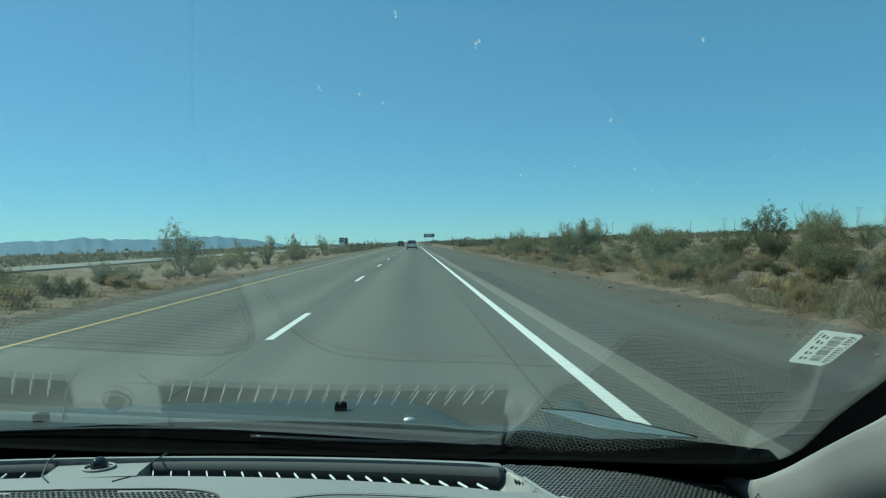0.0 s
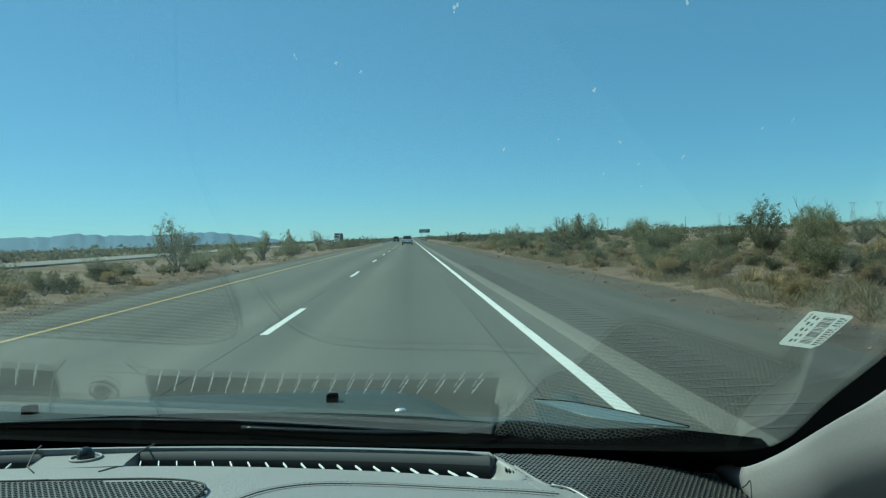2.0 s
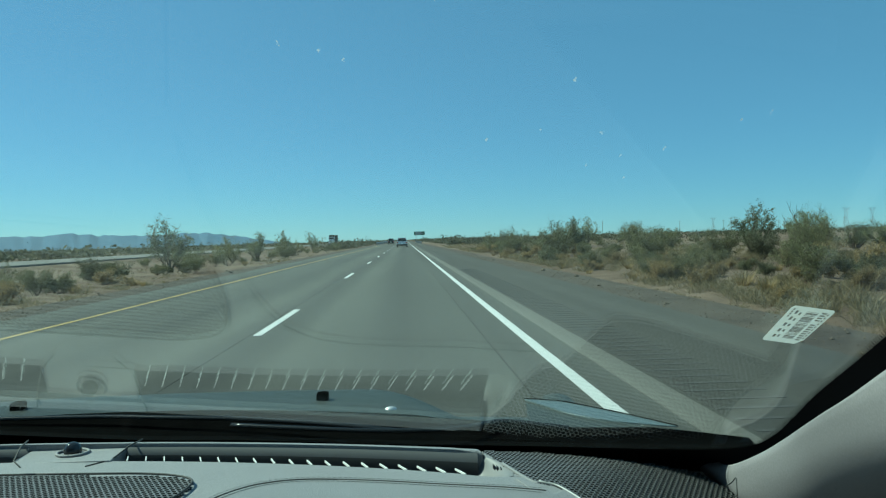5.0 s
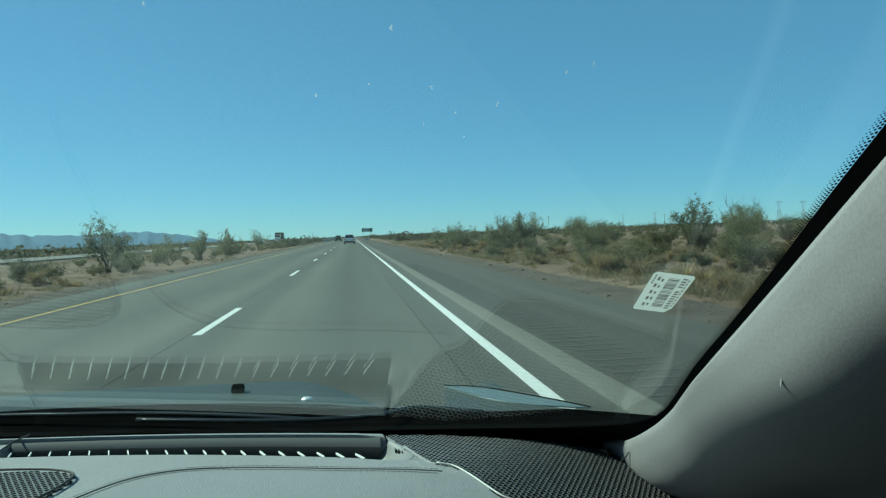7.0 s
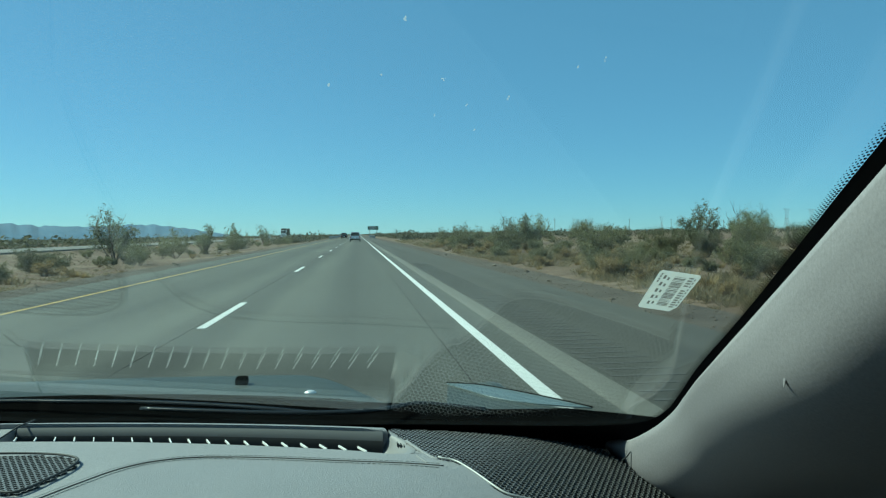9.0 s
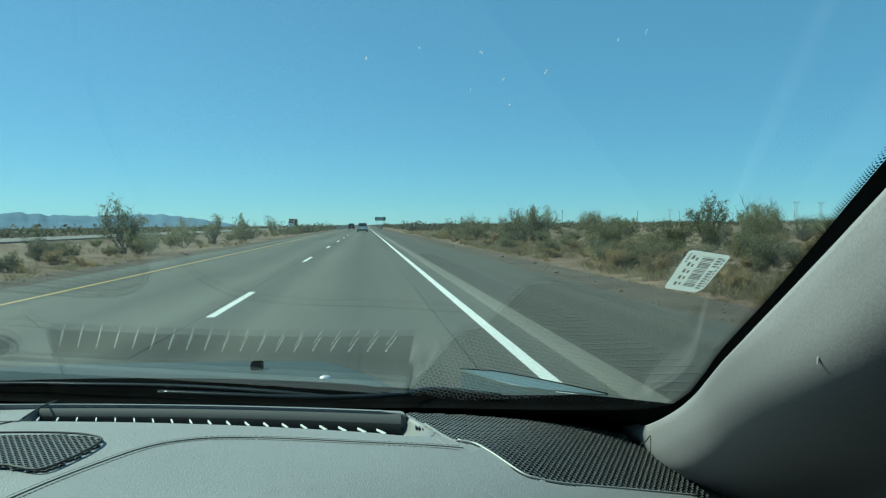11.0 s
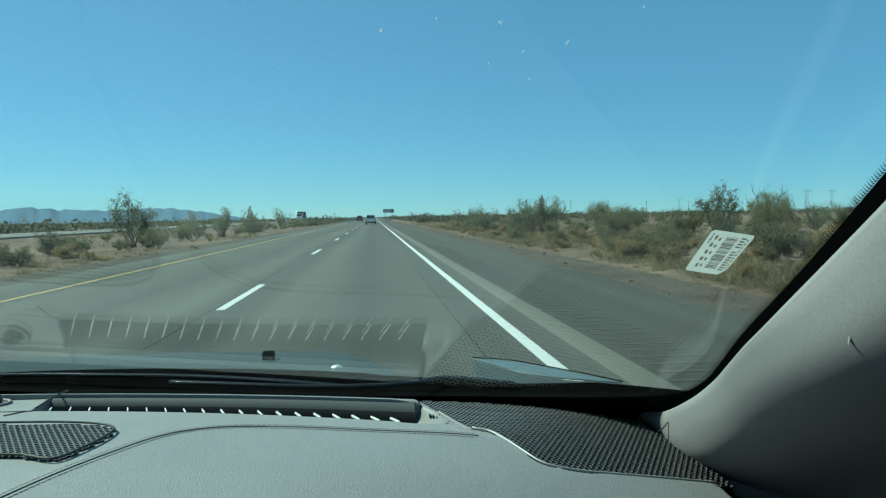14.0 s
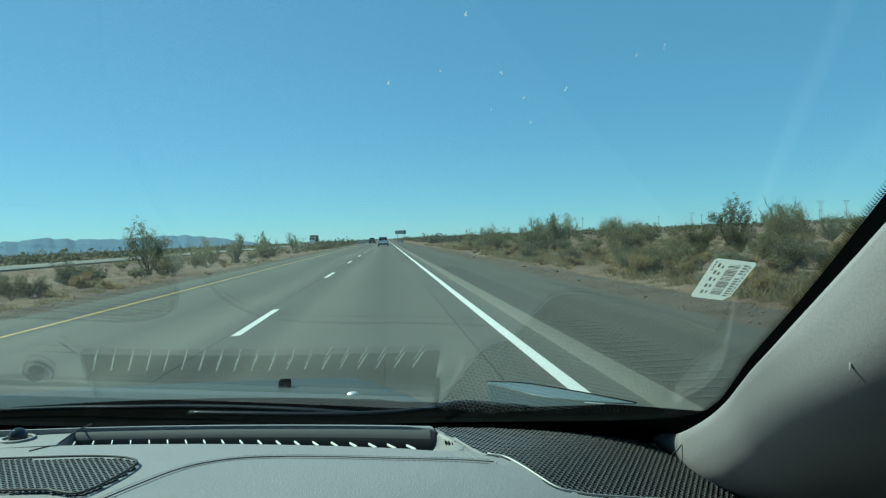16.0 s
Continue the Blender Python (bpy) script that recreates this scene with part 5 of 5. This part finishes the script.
def lorry():
    """A conventional lorry with a dark stacked load, its nose towards +y."""
    root = tagged(new("lorry"), "pale lorry with tall dark baled load on the opposite carriageway", "lorry", "traffic on the highway")
    cabp = plain("lorry_paint", (0.6, 0.62, 0.62), 0.3, 0.2)
    bm = box_into(bmesh.new(), -1.15, 1.15, 4.6, 6.6, 0.9, 3.1, 0.12)
    part("cab", bm, cabp, root)
    part("engine_hood", box_into(bmesh.new(), -0.85, 0.85, 6.5, 8.4, 0.7, 1.95, 0.15), cabp, root)
    box("windscreen", (-1.0, 1.0, 6.58, 6.63, 2.05, 2.85), CAR_GLASS, root, 0.02)
    box("radiator", (-0.6, 0.6, 8.38, 8.43, 0.8, 1.8), plain("lorry_chrome", (0.6, 0.6, 0.6), 0.2, 1.0), root, 0.02)
    box("bumper", (-1.15, 1.15, 8.3, 8.55, 0.45, 0.8), RIM, root, 0.04)
    for sx in (-1, 1):
        tube("exhaust", [(sx * 1.2, 4.5, 1.0), (sx * 1.2, 4.5, 2.4), (sx * 1.2, 4.48, 3.9)], 0.08, RIM, root)
        for y in (7.4, 4.2, 2.9, -6.2, -7.5):
            wheel(root, sx * 1.0, y, 0.5, 0.3)
    box("trailer_bed", (-1.25, 1.25, -8.6, 4.3, 1.05, 1.3), BLACK_RUBBER, root, 0.02)
    bale = surface("dark_green_bale", (0.06, 0.065, 0.035), (0.025, 0.028, 0.018), 1.2, 0.95, vary=0.4)
    for i in range(9):
        for j in range(3):
            y0 = -8.5 + i * 1.4
            box("bale", (-1.24, 1.24, y0 + 0.02, y0 + 1.37, 1.3 + j * 0.88, 1.3 + (j + 1) * 0.88 - 0.02), bale, root, 0.07)
    return root


lorry().matrix_basis = pose(-30.6, 300, -0.10, 0, 0, 180)

# ---- road sign, crash barriers, power line ----
SIGN_GREEN = surface("sign_green", (0.018, 0.13, 0.075), (0.015, 0.11, 0.065), 2, 0.5, bump=0)
STEEL = surface("galvanised_steel", (0.42, 0.43, 0.43), (0.3, 0.31, 0.31), 4, 0.5, metal=0.6)
POST = plain("sign_post_steel", (0.35, 0.35, 0.34), 0.6, 0.5)
sign = tagged(new("road_sign"), "green highway guide sign on two steel posts", "road sign")
sign.location = (7.6, 355, -0.1)
box("panel", (-2.7, 2.7, -0.05, 0.05, 3.6, 5.4), SIGN_GREEN, sign, 0.02)
for x in (-1.7, 1.7):
    box("post", (x - 0.12, x + 0.12, 0.06, 0.26, -0.2, 5.2), POST, sign)
for i, (x0, x1, z) in enumerate(((-2.2, 1.2, 5.0), (-2.2, 1.9, 4.5), (-2.2, 0.7, 4.0))):
    box("lettering", (x0, x1, -0.075, -0.055, z - 0.10, z + 0.10), PLATE_WHITE, sign)


def barrier(x, y0, y1):
    root = tagged(new("crash_barrier"), "galvanised steel crash barrier beside the far road", "crash barrier", "crash barriers")
    root.location = (x, y0, 0)
    n = int((y1 - y0) / 4)
    prof = [(0, 0.75), (0.05, 0.70), (0.0, 0.62), (0.05, 0.54), (0.0, 0.47), (-0.03, 0.47), (-0.03, 0.75)]
    v = [(dx, y, z) for y in (0, y1 - y0) for dx, z in prof]
    m = len(prof)
    link_mesh("rail", v, [(i, (i + 1) % m, m + (i + 1) % m, m + i) for i in range(m)] + [tuple(range(m)), tuple(range(m, 2 * m))], STEEL, root)
    for i in range(n + 1):
        box("post", (-0.16, -0.03, i * 4 - 0.06, i * 4 + 0.06, -0.3, 0.72), POST, root)


barrier(5.2, 210, 330)
barrier(-7.6, 190, 320)


def pylon(height):
    root = tagged(new("power_pylon"), "far grey lattice electricity pylon on the plain", "pylon", "power line pylons")
    limbs = []
    b, w = height * 0.13, height * 0.035
    for sx in (-1, 1):
        for sy in (-1, 1):
            limbs.append(([(sx * b, sy * b, -2), (sx * w, sy * w, height * 0.62), (sx * w * 2.6, sy * w * 0.6, height)], 0.28, 0.22))
    for k in range(6):
        z0, z1 = height * 0.62 * k / 6, height * 0.62 * (k + 1) / 6
        r0, r1 = b + (w - b) * k / 6, b + (w - b) * (k + 1) / 6
        for sy in (-1, 1):
            limbs.append(([(-r0, sy * r0, z0), (r1, sy * r1, z1)], 0.14, 0.14))
            limbs.append(([(r0, sy * r0, z0), (-r1, sy * r1, z1)], 0.14, 0.14))
    v, f = limb_mesh(limbs, 4)
    link_mesh("lattice", v, f, STEEL, root)
    arm = height * 0.24
    v, f = limb_mesh([([(-arm, 0, height), (arm, 0, height)], 0.3, 0.3), ([(-arm, 0, height), (0, 0, height * 0.88)], 0.16, 0.16),
                      ([(arm, 0, height), (0, 0, height * 0.88)], 0.16, 0.16)], 4)
    link_mesh("crossarm", v, f, STEEL, root)
    return root


first = pylon(46)
first.matrix_basis = pose(905, 1380, ground_height(905, 1380) - 1, 0, 0, 15)
for x, y in ((975, 1400), (930, 2050), (1000, 2080), (1000, 2900)):
    copy_thing(first, pose(x, y, ground_height(x, y) - 1, 0, 0, 15))
for x, y in ((150, 520), (242, 600), (300, 640), (348, 620), (431, 660), (420, 760)):
    pole = tagged(new("utility_pole"), "thin brown wooden utility pole on the plain", "pole", "utility poles")
    pole.location = (x, y, ground_height(x, y))
    tube("post", [(0, 0, -1), (0, 0, 5), (0, 0, 11)], 0.16, BARK, pole)
    box("crossarm", (-1.1, 1.1, -0.08, 0.08, 10.1, 10.3), BARK, pole)

# ---- stones on the verge and the sand ----
def stone(seed):
    rg = random.Random(seed)
    bm = bmesh.new()
    bmesh.ops.create_icosphere(bm, subdivisions=2, radius=1)
    for v in bm.verts:
        v.co *= 0.75 + 0.5 * noise.noise(v.co * 1.3 + Vector((seed, 0, 0))) + rg.uniform(-0.05, 0.05)
        v.co.z *= 0.6
    return tagged(part("stone", bm, ROCK), "small rough tan desert stone on the sand", "stone", "stones on the sand")


stones = [stone(i) for i in range(3)]
for i in range(90):
    right = i % 5 < 3
    y = 6 + 40 * rnd.random()
    x = 4.9 + 12 * rnd.random() ** 1.6 if right else -(7.4 + 8 * rnd.random())
    r = 0.03 + 0.10 * rnd.random() ** 3
    m = pose(x, y, ground_height(x, y) + r * 0.25 + (0.07 if x < 6.1 and x > 0 or -8.3 < x < 0 else 0), 0, 0, rnd.uniform(0, 360))
    if i < 3:
        ob = stones[i]
        ob.matrix_basis = m
    else:
        ob = copy_thing(stones[i % 3], m)
    ob.scale = (r, r * rnd.uniform(0.7, 1.2), r)
